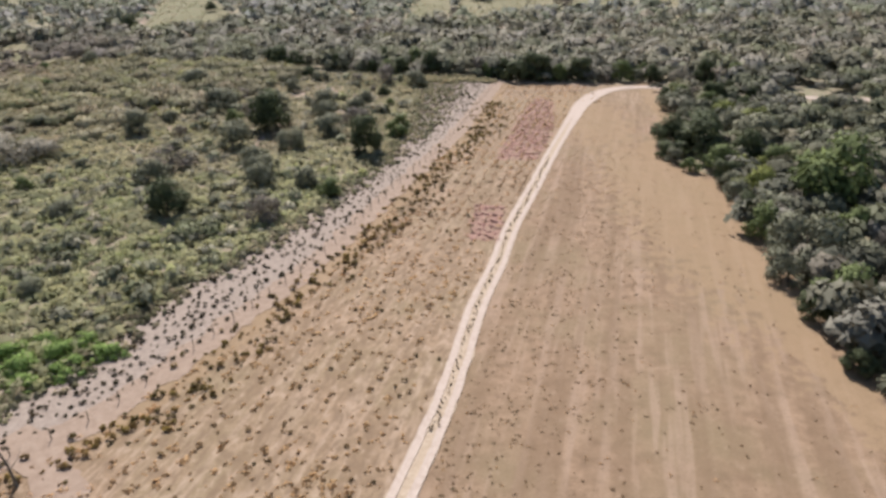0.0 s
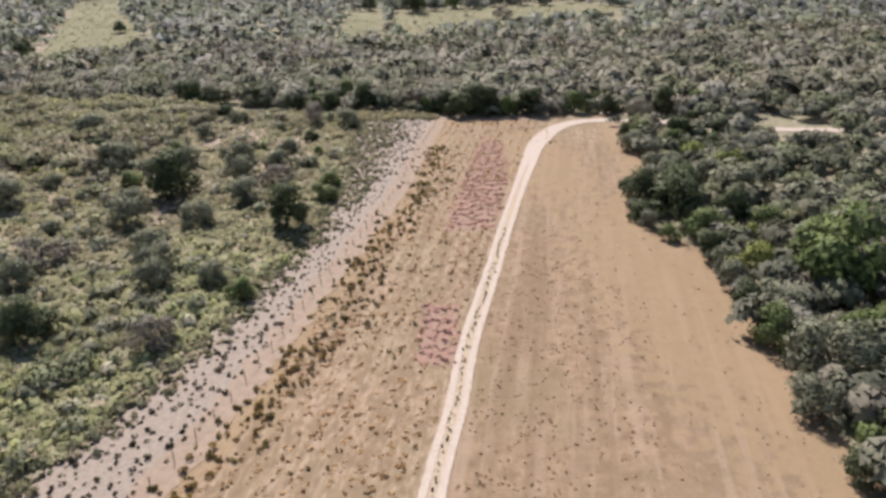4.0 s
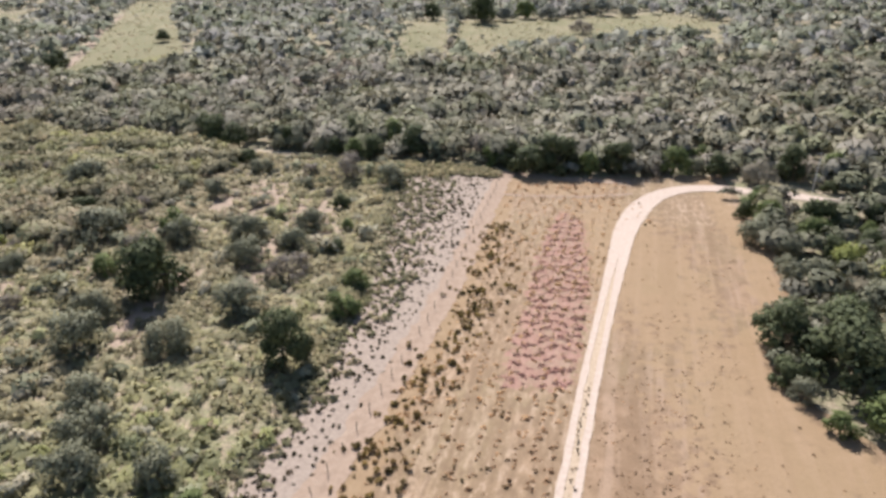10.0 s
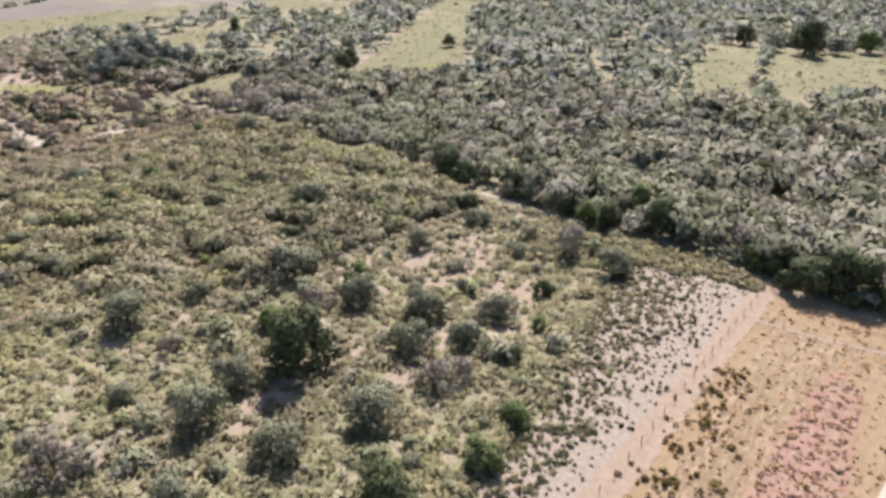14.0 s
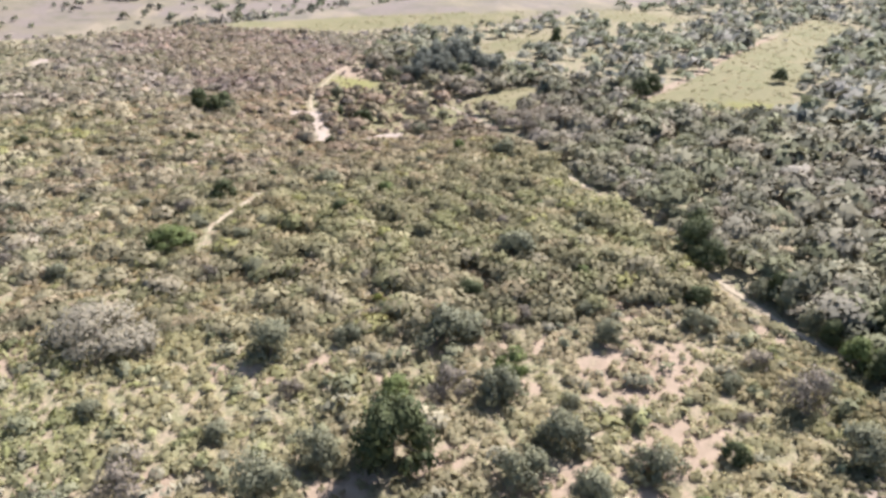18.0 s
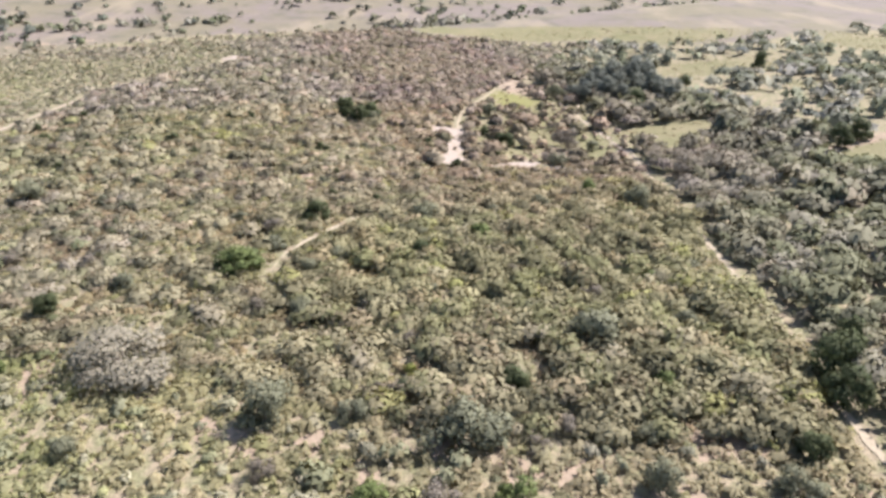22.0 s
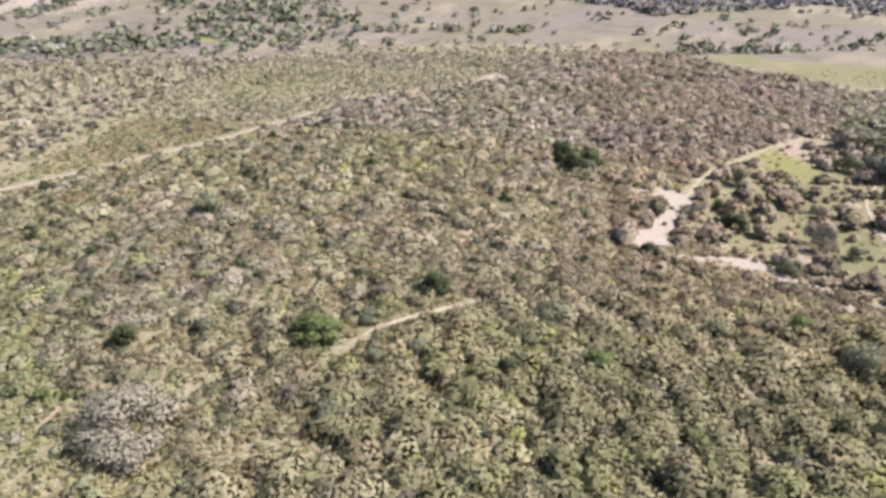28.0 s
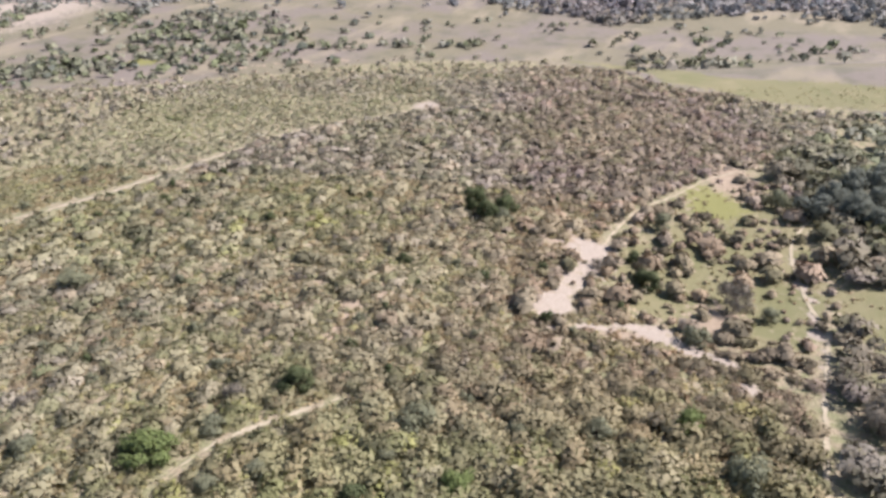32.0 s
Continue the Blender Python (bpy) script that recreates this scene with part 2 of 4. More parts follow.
def mesh_object(name, verts, faces, mat, parent=None, label="", attrs=None, colour=None, normals=None):
    """A mesh from arrays; faces: an (n, 3 or 4) array of indices; normals: one a vertex, for softly rounded foliage."""
    me = bpy.data.meshes.new(name)
    verts, faces = np.asarray(verts, np.float32), np.asarray(faces, np.int32)
    k = faces.shape[1]
    me.vertices.add(len(verts))
    me.vertices.foreach_set("co", verts.ravel())
    me.loops.add(faces.size)
    me.loops.foreach_set("vertex_index", faces.ravel())
    me.polygons.add(len(faces))
    me.polygons.foreach_set("loop_start", np.arange(0, faces.size, k, dtype=np.int32))
    me.update(calc_edges=True)
    for key, values in (attrs or {}).items():
        me.attributes.new(key, "FLOAT", "POINT").data.foreach_set("value", np.asarray(values, np.float32))
    if colour is not None:
        rgba = np.ones((len(verts), 4), np.float32)
        rgba[:, :3] = colour
        me.attributes.new("species", "FLOAT_COLOR", "POINT").data.foreach_set("color", rgba.ravel())
    if normals is not None:
        unit = normals / np.maximum(np.linalg.norm(normals, axis=1, keepdims=True), 1e-6)
        me.attributes.new("custom_normal", "FLOAT_VECTOR", "POINT").data.foreach_set("vector", unit.astype(np.float32).ravel())
    me.materials.append(mat)
    ob = new(name, me)
    if parent:
        ob.parent = parent
    if label:
        tagged(ob, label)
    return ob


def part(name, bm, mat, parent, label=""):
    me = bpy.data.meshes.new(name)
    bm.to_mesh(me)
    bm.free()
    me.materials.append(mat)
    ob = new(name, me)
    ob.parent = parent
    return tagged(ob, label)


def inside(x, y, poly):
    """Which of the points lie in the polygon."""
    hit = np.zeros(np.shape(x), bool)
    for (ax, ay), (bx, by) in zip(poly, poly[1:] + poly[:1]):
        if ay != by:
            hit ^= ((ay > y) != (by > y)) & (x < (bx - ax) * (y - ay) / (by - ay) + ax)
    return hit


def away(x, y, line):
    """Distance from a line of points."""
    d = np.full(np.shape(x), 1e9)
    for (ax, ay), (bx, by) in zip(line, line[1:]):
        ux, uy = bx - ax, by - ay
        s = np.clip(((x - ax) * ux + (y - ay) * uy) / (ux * ux + uy * uy), 0, 1)
        d = np.minimum(d, np.hypot(x - ax - s * ux, y - ay - s * uy))
    return d


def border(x, y, poly):
    """Distance inside a polygon's border (minus outside it)."""
    d = away(x, y, poly + poly[:1])
    return np.where(inside(x, y, poly), d, -d)


def glide(points, step):
    """A smooth line through the points, with places every step metres."""
    p = np.array([points[0]] + list(points) + [points[-1]], float)
    out = []
    for k in range(1, len(p) - 2):
        a, b, c, d = p[k - 1:k + 3]
        n = max(2, int(np.hypot(*(c - b)) / step))
        for s in np.arange(n) / n:
            out.append(0.5 * (2 * b + (c - a) * s + (2 * a - 5 * b + 4 * c - d) * s * s + (3 * b - a - 3 * c + d) * s ** 3))
    return np.array(out + [p[-2]])


def cards(centres, normals, sizes, rng, corners=4):
    """Leaf clumps: one bent four-cornered blade each, or a three-cornered one, facing along its normal."""
    n = len(centres)
    nrm = normals / np.maximum(np.linalg.norm(normals, axis=1, keepdims=True), 1e-6)
    side = np.cross(nrm, rng.normal(size=(n, 3)))
    side /= np.maximum(np.linalg.norm(side, axis=1, keepdims=True), 1e-6)
    up = np.cross(nrm, side)
    s = sizes[:, None]
    a, b = rng.uniform(0.7, 1.2, (n, 1)), rng.uniform(0.5, 0.95, (n, 1))
    dip = nrm * s * rng.uniform(0.1, 0.35, (n, 1))
    if corners == 3:
        v = np.stack([centres - side * s * a - dip, centres - up * s * b * 0.8 + side * s * 0.9 * a, centres + up * s * 1.15], 1)
        return v.reshape(-1, 3), np.arange(3 * n).reshape(-1, 3)
    v = np.stack([centres - side * s * a - dip, centres - up * s * b, centres + side * s * a - dip, centres + up * s * b * 0.9], 1)
    return v.reshape(-1, 3), np.arange(4 * n).reshape(-1, 4)


# ---- the plan ----
ROAD_LINE = [(-34, -62), (-23, -24), (-14, 10), (-7, 34), (-1, 54), (1.5, 64), (4.5, 78), (8, 90), (11.5, 104), (17.5, 123), (23, 141), (29, 159.5), (34, 174.5),
             (39.5, 190), (46.5, 202.5), (54, 209), (62, 210.5), (69, 209), (78, 206), (88, 201), (98, 197), (112, 193.5), (135, 191), (190, 190)]
FENCE = [(-116, -62), (-66, 20), (-52, 40), (-44, 48), (-37.5, 53.5), (-33, 61), (-27, 74), (-19, 92), (-10, 120), (-3, 141), (4, 164), (11, 193), (18, 221)]
STRIP_EDGE = [(-142, -62), (-84, 20), (-66, 40), (-47, 55), (-42, 62), (-40, 68), (-38, 78), (-31, 91), (-25, 104), (-19.5, 118), (-15.5, 129), (-12, 138), (-10.5, 150), (-7.5, 163), (-7, 184), (-6, 196), (-5, 210), (-4, 221)]
TREE_LINE = [(70, -62), (60, -20), (50, 20), (46, 45), (44.5, 66), (45, 81), (48, 93), (49.5, 108), (52, 124), (49, 131), (46, 136), (46, 145), (51, 152),
             (56.5, 161), (60, 176), (61, 190), (63, 203), (64, 214), (65, 222)]
WOOD_EDGE = [(66, 219), (48, 217), (32, 219), (19, 224), (2, 229), (-19, 233), (-43, 239), (-64, 246), (-83, 252), (-109, 262), (-131, 270), (-150, 278)]
SCRUB_EDGE = [(-150, 70), (-120, 95), (-98, 127), (-84, 158), (-68, 175), (-58, 194), (-51, 214), (-44, 236)]
TRACK = [(-19, 233), (-43, 239.5), (-64, 246.5), (-83, 253), (-109, 262), (-131, 270), (-145, 275), (-160, 280), (-181, 288), (-198, 289.5), (-216, 292), (-232, 296), (-250, 306)]
RIM = [(-430, -260), (-445, -100), (-470, -40), (-500, 10), (-537, 83), (-562, 144), (-560, 215), (-520, 262), (-426, 280), (-400, 330), (-385, 365), (-340, 450)]
HILL_PATH = [(-176, 41), (-191, 52), (-210, 65), (-222, 74), (-237, 84), (-257, 94), (-279, 105), (-304, 118), (-325, 136), (-338, 155), (-348, 167), (-352, 178)]
SCRUB_PATH = [(-119, 165.5), (-127, 170), (-132, 175), (-136, 180), (-140, 185), (-142, 188)]
SAND_PATH = [(-226, 243), (-234, 246), (-252, 255), (-268, 270), (-283, 282), (-296, 298), (-304, 309)]
SAND = [(-229, 233), (-227, 246), (-212, 243), (-204, 239), (-194, 233), (-184, 233), (-180, 226), (-185, 221), (-199, 228), (-212, 232)]
WEST_FIELD = [(-148, 330), (-151, 359), (-159, 393), (-176, 440), (-195, 511), (-218, 580), (-225, 610), (-185, 580), (-152, 477), (-128, 422), (-104, 364), (-100, 352), (-109, 345), (-125, 338)]
NORTH_FIELD = [(10, 364), (50, 376), (88, 388), (130, 404), (152, 432), (130, 482), (66, 462), (12, 456), (8, 400)]
NORTH_GLADE = [(-13, 358), (3, 354), (5, 400), (6, 458), (-14, 458), (-18, 400)]
CREST_BAND = [(-570, 222), (-548, 262), (-500, 280), (-424, 287), (-412, 311), (-392, 333), (-386, 365), (-360, 440), (-395, 450), (-430, 375), (-434, 343), (-440, 316), (-530, 300), (-556, 266)]

HOLLOW_MEADOW = [(-205, 297), (-207, 320), (-198, 337), (-186, 322), (-176, 303), (-180, 294), (-193, 295)]
GLADE = [(-224, 246), (-262, 272), (-300, 300), (-270, 312), (-232, 303), (-196, 296), (-176, 284), (-164, 272), (-176, 262), (-186, 246), (-205, 240)]


def zones(x, y):
    """What covers the ground: values from 0 to 1, a half on each zone's edge."""
    def blob(cx, cy, rx, ry):
        return 1 - 0.5 * np.hypot((x - cx) / rx, (y - cy) / ry)

    def line(points, half):
        return 1 - 0.5 * away(x, y, points) / half

    def area(poly, soft=8):
        return 0.5 + 0.5 * np.clip(border(x, y, poly) / soft, -1, 1)
    sand = np.maximum.reduce([area(SAND, 6.5) * (0.97 + 0.2 * np.sin(0.7 * x) * np.sin(0.6 * y)), line([(-175, 226), (-179, 238), (-182, 248)], 1.3), blob(-179, 251, 4, 4), line([(-180, 250), (-174, 255), (-169, 264)], 2.2), blob(-159, 266, 3, 2), blob(-140, 245, 2, 2),
                              line([(-200, 291), (-190, 288), (-180, 285)], 0.7), blob(-356, 170, 9, 6), blob(-690, -288, 110, 62), line(TRACK[7:], 0.6),
                              blob(-6, 357, 5, 3), blob(12, 357, 5, 3), blob(-150, 336, 4, 7)])
    bare = np.maximum.reduce([ blob(-285, 292, 18, 8), blob(-92, 150, 4, 2), blob(-74, 153, 3, 2), blob(-58, 172, 4, 2), blob(-95, 128, 5, 2.5),
                              blob(-30, 231, 9, 2), blob(-42, 155, 3, 7), blob(-28, 175, 3, 10), blob(-40, 205, 5, 9), blob(-165, 180, 9, 2), blob(-168, 168, 6, 2),
                              blob(-40, 38, 14, 14), blob(-55, 191, 3.5, 2.5), blob(-39, 170, 2.5, 5), blob(-19, 187, 4, 3), blob(-69, 158, 3.5, 2), blob(-56, 139, 4, 2), blob(-64, 127, 4, 2.5), blob(-67, 167, 2.5, 3), blob(-61, 184, 2, 4), blob(-51, 199, 2, 5), blob(-44, 188, 2.5, 2.5), blob(-36, 206, 7, 11), blob(-23, 196, 5, 9), blob(-50, 221, 4, 7), blob(-175, 180, 5, 3), blob(-184, 187, 5, 3), blob(-187, 170, 4, 2), blob(-196, 226, 10, 3), blob(-176, 245, 4, 8), blob(-187, 266, 10, 6), blob(-226, 233, 7, 8), line([(-149, 330), (-152, 359), (-160, 393), (-177, 440), (-196, 511)], 2.2), line([(-445, -54), (-469, -39), (-498, -24), (-521, 1), (-543, 37), (-554, 79)], 2.5)])
    meadow = np.maximum.reduce([area(WEST_FIELD, 3), area(NORTH_FIELD), area(NORTH_GLADE), area(CREST_BAND), blob(-252, 280, 20, 10), blob(-222, 297, 15, 6), blob(-287, 405, 20, 36), area(HOLLOW_MEADOW, 3), area(GLADE, 6) * 0.75, blob(-190, 298, 8, 5),
                                blob(-232, 412, 12, 10), blob(-366, 440, 20, 45), blob(-300, 520, 40, 25)])
    lush = np.maximum.reduce([blob(-263, 281, 15, 9), blob(-45, 66, 9, 6), blob(-532, -76, 9, 12), blob(-112, 356, 14, 10)])
    return {k: np.clip(v, 0, 1) for k, v in (("sand", sand), ("bare", bare), ("meadow", meadow), ("lush", lush), ("slope", smooth(-30, 20, np.interp(y, *zip(*[(b, a) for a, b in RIM])) - x)))}


# ---- ground ----
def spaced(fine, middle, outer):
    """Grid lines: close together over the fine stretch, wider over the middle one and then out to the horizon."""
    lo, hi, step = fine
    mid = np.concatenate([np.arange(middle[0], lo, middle[2]), np.arange(lo, hi, step), np.arange(hi, middle[1] + 0.1, middle[2])])
    g = np.cumsum(14 * 1.22 ** np.arange(19))
    return np.concatenate([(middle[0] - g[::-1])[g[::-1] < outer], mid, (middle[1] + g)[g < outer]])


def build_ground():
    xs, ys = spaced((-262, 112, 2.6), (-720, 260, 7), 4300), spaced((36, 300, 2.6), (-330, 640, 7), 4300)
    gx, gy = np.meshgrid(xs, ys)
    x, y = gx.ravel(), gy.ravel()
    z = height(x, y)
    idx = np.arange(len(x)).reshape(gx.shape)
    faces = np.stack([idx[:-1, :-1], idx[:-1, 1:], idx[1:, 1:], idx[1:, :-1]], -1).reshape(-1, 4)
    ob = mesh_object("ground", np.stack([x, y, z], 1), faces, GROUND, attrs=zones(x, y))
    tagged(ob, "dry savanna ground with yellow-green grass, bare soil and sandy patches", "ground", kind="structure")


def between(name, left, right, y0, y1, lift, mat, label, category, attrs=None, step=1.2, columns=60, ragged=0.5):
    """A sheet of ground between two lines that run north, with a ragged border."""
    l, r = np.array(left, float), np.array(right, float)
    ys = np.arange(y0, y1 + 0.01, step)
    s = np.linspace(0, 1, columns)
    wl_, wr_ = [np.interp(ys, p[:, 1], p[:, 0]) for p in (l, r)]
    wob = np.array([[noise.noise((y * 0.22, k * 9.0, 0.0)) + 0.5 * noise.noise((y * 0.8, k * 9.0, 4.0)) for y in ys] for k in (1, 2)])
    wl_, wr_ = wl_ + ragged * wob[0], wr_ + ragged * wob[1]
    x = wl_[:, None] + (wr_ - wl_)[:, None] * s
    y = np.repeat(ys[:, None], columns, 1)
    end = np.array([noise.noise((k * 0.35, 3.0, 1.0)) for k in range(columns)])
    y[-1] += end * 1.6
    z = height(x, y) + lift
    idx = np.arange(x.size).reshape(x.shape)
    faces = np.stack([idx[:-1, :-1], idx[:-1, 1:], idx[1:, 1:], idx[1:, :-1]], -1).reshape(-1, 4)
    x, y, z = x.ravel(), y.ravel(), z.ravel()
    ob = mesh_object(name, np.stack([x, y, z], 1), faces, mat, attrs=attrs(x, y) if attrs else None)
    return tagged(ob, label, category, kind="structure")


RED_NEAR, RED_FAR = [(4, 99), (9.5, 98), (11, 113), (6, 114)], [(11.5, 140), (20.5, 140), (27.5, 165), (31.5, 192), (28, 198), (21, 178), (15, 154)]


def xline(line, y):
    p = np.array(line, float)
    return np.interp(y, p[:, 1], p[:, 0])


def field_zones(x, y):
    red = np.maximum(0.5 + 0.5 * np.clip(border(x, y, RED_NEAR) / 2.0, -1, 1), 0.5 + 0.5 * np.clip(border(x, y, RED_FAR) / 2.5, -1, 1))
    ochre = np.maximum.reduce([1 - 0.5 * np.abs(x - xline(TREE_LINE, y) + 1.5) / 2.6, 1 - 0.5 * np.hypot((x - 41) / 10, (y - 115) / 42), 1 - 0.5 * np.hypot((x - 20) / 22, (y - 214) / 7), 1 - 0.5 * np.hypot((x - 38) / 10, (y - 175) / 30), 1 - 0.5 * np.abs(x - xline(FENCE, y) - 3.6) / 1.7])
    return {"red": np.clip(red, 0, 1), "ochre": np.clip(ochre, 0, 1), "rough": np.clip(0.5 + (xline(ROAD_LINE, y) - x) / 6, 0, 1)}


def ribbon(name, points, half, lift, mat, parent=None, label="", shift=0.0, seed=0.0, ragged=0.25, skip=None):
    p = glide(points, 0.7)
    d = np.gradient(p, axis=0)
    nrm = np.stack([-d[:, 1], d[:, 0]], 1) / np.linalg.norm(d, axis=1, keepdims=True)
    k = np.arange(len(p))
    wob = [np.array([noise.noise((i * 0.21, seed + s * 7, 0.0)) + 0.6 * noise.noise((i * 0.7, seed + s * 7, 5.0)) for i in k]) * ragged for s in (0, 1)]
    rows = []
    h = half(k / len(p)) if callable(half) else np.full(len(p), half)
    for s in (-1, -0.5, 0, 0.5, 1):
        off = shift + s * h + (wob[0] if s < 0 else wob[1]) * abs(s)
        q = p + nrm * off[:, None]
        rows.append(np.column_stack([q, height(q[:, 0], q[:, 1]) + lift - 0.03 * (1 - abs(s))]))
    v = np.stack(rows, 1)
    idx = np.arange(v.shape[0] * 5).reshape(-1, 5)
    faces = np.stack([idx[:-1, :-1], idx[1:, :-1], idx[1:, 1:], idx[:-1, 1:]], -1)
    faces = faces.reshape(-1, 4)[:, ::-1]
    return mesh_object(name, v.reshape(-1, 3), faces, mat, parent, label)


build_ground()
between("field", FENCE, [(x + 3.5, y) for x, y in TREE_LINE], -60, 219, 0.05, FIELD, "mown dry tan grass field with faint tractor lines", "field", field_zones)
between("pavement_strip", STRIP_EDGE, FENCE, -60, 220, 0.05, STRIP, "ashen grey bare strip dotted with grass tussocks", "bare strip", None, 0.8, 22, 2.0)
verge = ribbon("verge", [(x + 0.4, y) for x, y in FENCE], 2.0, 0.10, VERGE, seed=3.0, ragged=1.0)
tagged(verge, "strip of pinkish bare soil beside the fence", "verge", kind="structure")
lane = ribbon("lane", [(-29, 38), (-34, 45), (-37.5, 49.5), (-43, 53)], 2.1, 0.13, VERGE, seed=14.0, ragged=0.9)
tagged(lane, "pinkish bare soil lane crossing the field corner", "lane", kind="structure")
far_verge = ribbon("far_verge", [(4, 226.5), (19, 221), (32, 217), (46, 214)], 1.2, 0.11, VERGE, seed=5.0, ragged=0.8)
tagged(far_verge, "pale bare soil edge below the dark wood", "verge", kind="structure")
cut_path = ribbon("cut_path", [(15, 208), (24, 206.5), (34, 206), (45, 207.5)], 0.5, 0.11, VERGE, seed=8.0)
tagged(cut_path, "faint worn path across the end of the field", "path", kind="structure")

track = ribbon("track", TRACK, lambda s: 0.62 - 0.2 * smooth(0.35, 0.6, s), 0.12, PATH_SOIL, seed=17.0, ragged=0.4)
tagged(track, "narrow pale dirt track along the wood's edge", "track", kind="structure")

for name, line_, half_, label_ in (("hill_track", HILL_PATH, 0.5, "pale sandy track running through the plateau scrub"), ("scrub_path", SCRUB_PATH, lambda s: 0.08 + 0.36 * smooth(0.2, 0.4, s) * smooth(0.95, 0.7, s), "short straw-coloured path worn through low scrub"),
                                   ("sand_path", SAND_PATH, 0.36, "sandy path climbing from the bare sand patch")):
    worn = ribbon(name, line_, half_, 0.12, ROAD if name == "hill_track" else PATH_SOIL, seed=23.0, ragged=1.0 if name == "scrub_path" else 0.6)
    tagged(worn, label_, "path", kind="structure")

# the road: a low bed, and two pale wheel tracks that join at the bend
road = ribbon("road", ROAD_LINE, lambda s: 1.35 + 0.5 * smooth(0.546, 0.604, s) + 0.6 * np.exp(-((s - 0.633) / 0.03) ** 2), 0.10,
              plain_ground("road_crown_straw", [(0.3, (0.27, 0.20, 0.135)), (0.5, (0.38, 0.29, 0.205)), (0.7, (0.47, 0.37, 0.28))], 1.8, 0.1), seed=11.0)
tagged(road, "pale dusty farm road with two wheel tracks through the field", "road", kind="structure")
for side in (-1, 1):
    ribbon("wheel_track", ROAD_LINE, lambda s: 0.42 + 0.55 * smooth(0.522, 0.604, s) + 0.45 * np.exp(-((s - 0.633) / 0.03) ** 2), 0.15, ROAD, road, "bright dusty wheel track", side * 0.88, 20.0 + side, 0.16)


# ---- plants ----
def scatter(poly_test, box, count, rng, apart=None):
    """Places in a box that pass the test."""
    x, y = rng.uniform(box[0], box[2], count), rng.uniform(box[1], box[3], count)
    ok = poly_test(x, y)
    return x[ok], y[ok]


def thinned(x, y, gap):
    """The places, in their order, that keep a distance from those kept before."""
    kept, cells = [], {}
    for k, (px, py) in enumerate(zip(x, y)):
        i, j = int(px // gap), int(py // gap)
        if all(math.hypot(px - qx, py - qy) >= gap for a in (-1, 0, 1) for b in (-1, 0, 1) for qx, qy in cells.get((i + a, j + b), ())):
            cells.setdefault((i, j), []).append((px, py))
            kept.append(k)
    return x[kept], y[kept]


def bushes(name, x, y, radius, tall, colour, n, label, category, rng, mat=None, lift=0.12, leaf=0.34, corners=3, loose=0.0, up=0.5):
    """Many plants in one mesh: each a lumpy dome of n leaf clumps."""
    k = len(x)
    z = height(x, y)
    colour = colour * lie(x, y)
    u = rng.normal(size=(k, n, 3))
    u[..., 2] = np.abs(u[..., 2]) * 0.9 + rng.uniform(-0.25, 0.3, (k, n))
    u /= np.linalg.norm(u, axis=2, keepdims=True)
    lobes = rng.normal(size=(k, 4, 3))
    lobes /= np.linalg.norm(lobes, axis=2, keepdims=True)
    swell = 0.62 + 0.50 * np.clip(np.einsum("kni,kji->knj", u, lobes).max(2), 0, 1) ** 2
    reach = swell * rng.uniform(0.72 - 0.25 * loose, 1.08 + 0.17 * loose, (k, n))
    c = np.empty((k, n, 3))
    squash = np.exp(rng.normal(0, 0.25, (k, 1)))
    c[..., 0] = x[:, None] + u[..., 0] * reach * radius[:, None] * squash
    c[..., 1] = y[:, None] + u[..., 1] * reach * radius[:, None] / squash
    c[..., 2] = z[:, None] + tall[:, None] * (lift + 0.42 + u[..., 2] * reach * 0.52)
    nrm = u + rng.normal(size=u.shape) * (0.36 + 0.3 * loose) + np.array([0, 0, 0.25 + 0.3 * loose])
    size = (radius[:, None] * leaf * rng.uniform(0.6, 1.35, (k, n))).ravel()
    v, f = cards(c.reshape(-1, 3), nrm.reshape(-1, 3), size * (1.25 if corners == 3 else 1), rng, corners)
    col = np.repeat(colour, n * corners, 0)
    dome = u * np.array([0.8, 0.8, 0.7]) + rng.normal(size=u.shape) * 0.13 + np.array([0, 0, up])
    ob = mesh_object(name, v, f, mat or SCATTER, colour=col, normals=np.repeat(dome.reshape(-1, 3), corners, 0))
    return tagged(ob, label, category, kind="stuff")


PALETTE = {"olive": (0.192, 0.180, 0.125), "grey": (0.222, 0.202, 0.165), "green": (0.138, 0.146, 0.080), "dark": (0.080, 0.082, 0.055), "slate": (0.085, 0.092, 0.085),
           "hay": (0.325, 0.288, 0.195), "yellow": (0.262, 0.240, 0.132), "brown": (0.218, 0.18, 0.132), "mauve": (0.235, 0.205, 0.182), "straw": (0.424, 0.345, 0.238), "lime": (0.228, 0.235, 0.098)}


def patch(x, y, s, seed):
    """A slow wave over the land, from 0 to 1."""
    v = np.sin(x / s + seed) + np.sin(1.13 * y / s + 2.1 * seed) + np.sin(0.71 * (x + y) / s + 3.3 * seed) + np.sin(1.37 * (x - y) / s + 0.7 * seed)
    return np.clip(0.5 + v / 5, 0, 1)


def lie(x, y):
    """Where the plants are greyer or yellower, lighter or darker, patch by patch."""
    p, q = patch(x, y, 17.0, 1.7)[:, None], patch(x, y, 9.0, 4.2)[:, None]
    warm = 1 + (smooth(-105, -165, x) * smooth(190, 235, y) * smooth(330, 300, y))[:, None] * np.array([-0.07, -0.14, -0.11])
    return warm * (0.89 + 0.22 * q) * ((1 - p) * np.array([1.015, 1.0, 1.035]) + p * np.array([1.0, 1.015, 0.93]))


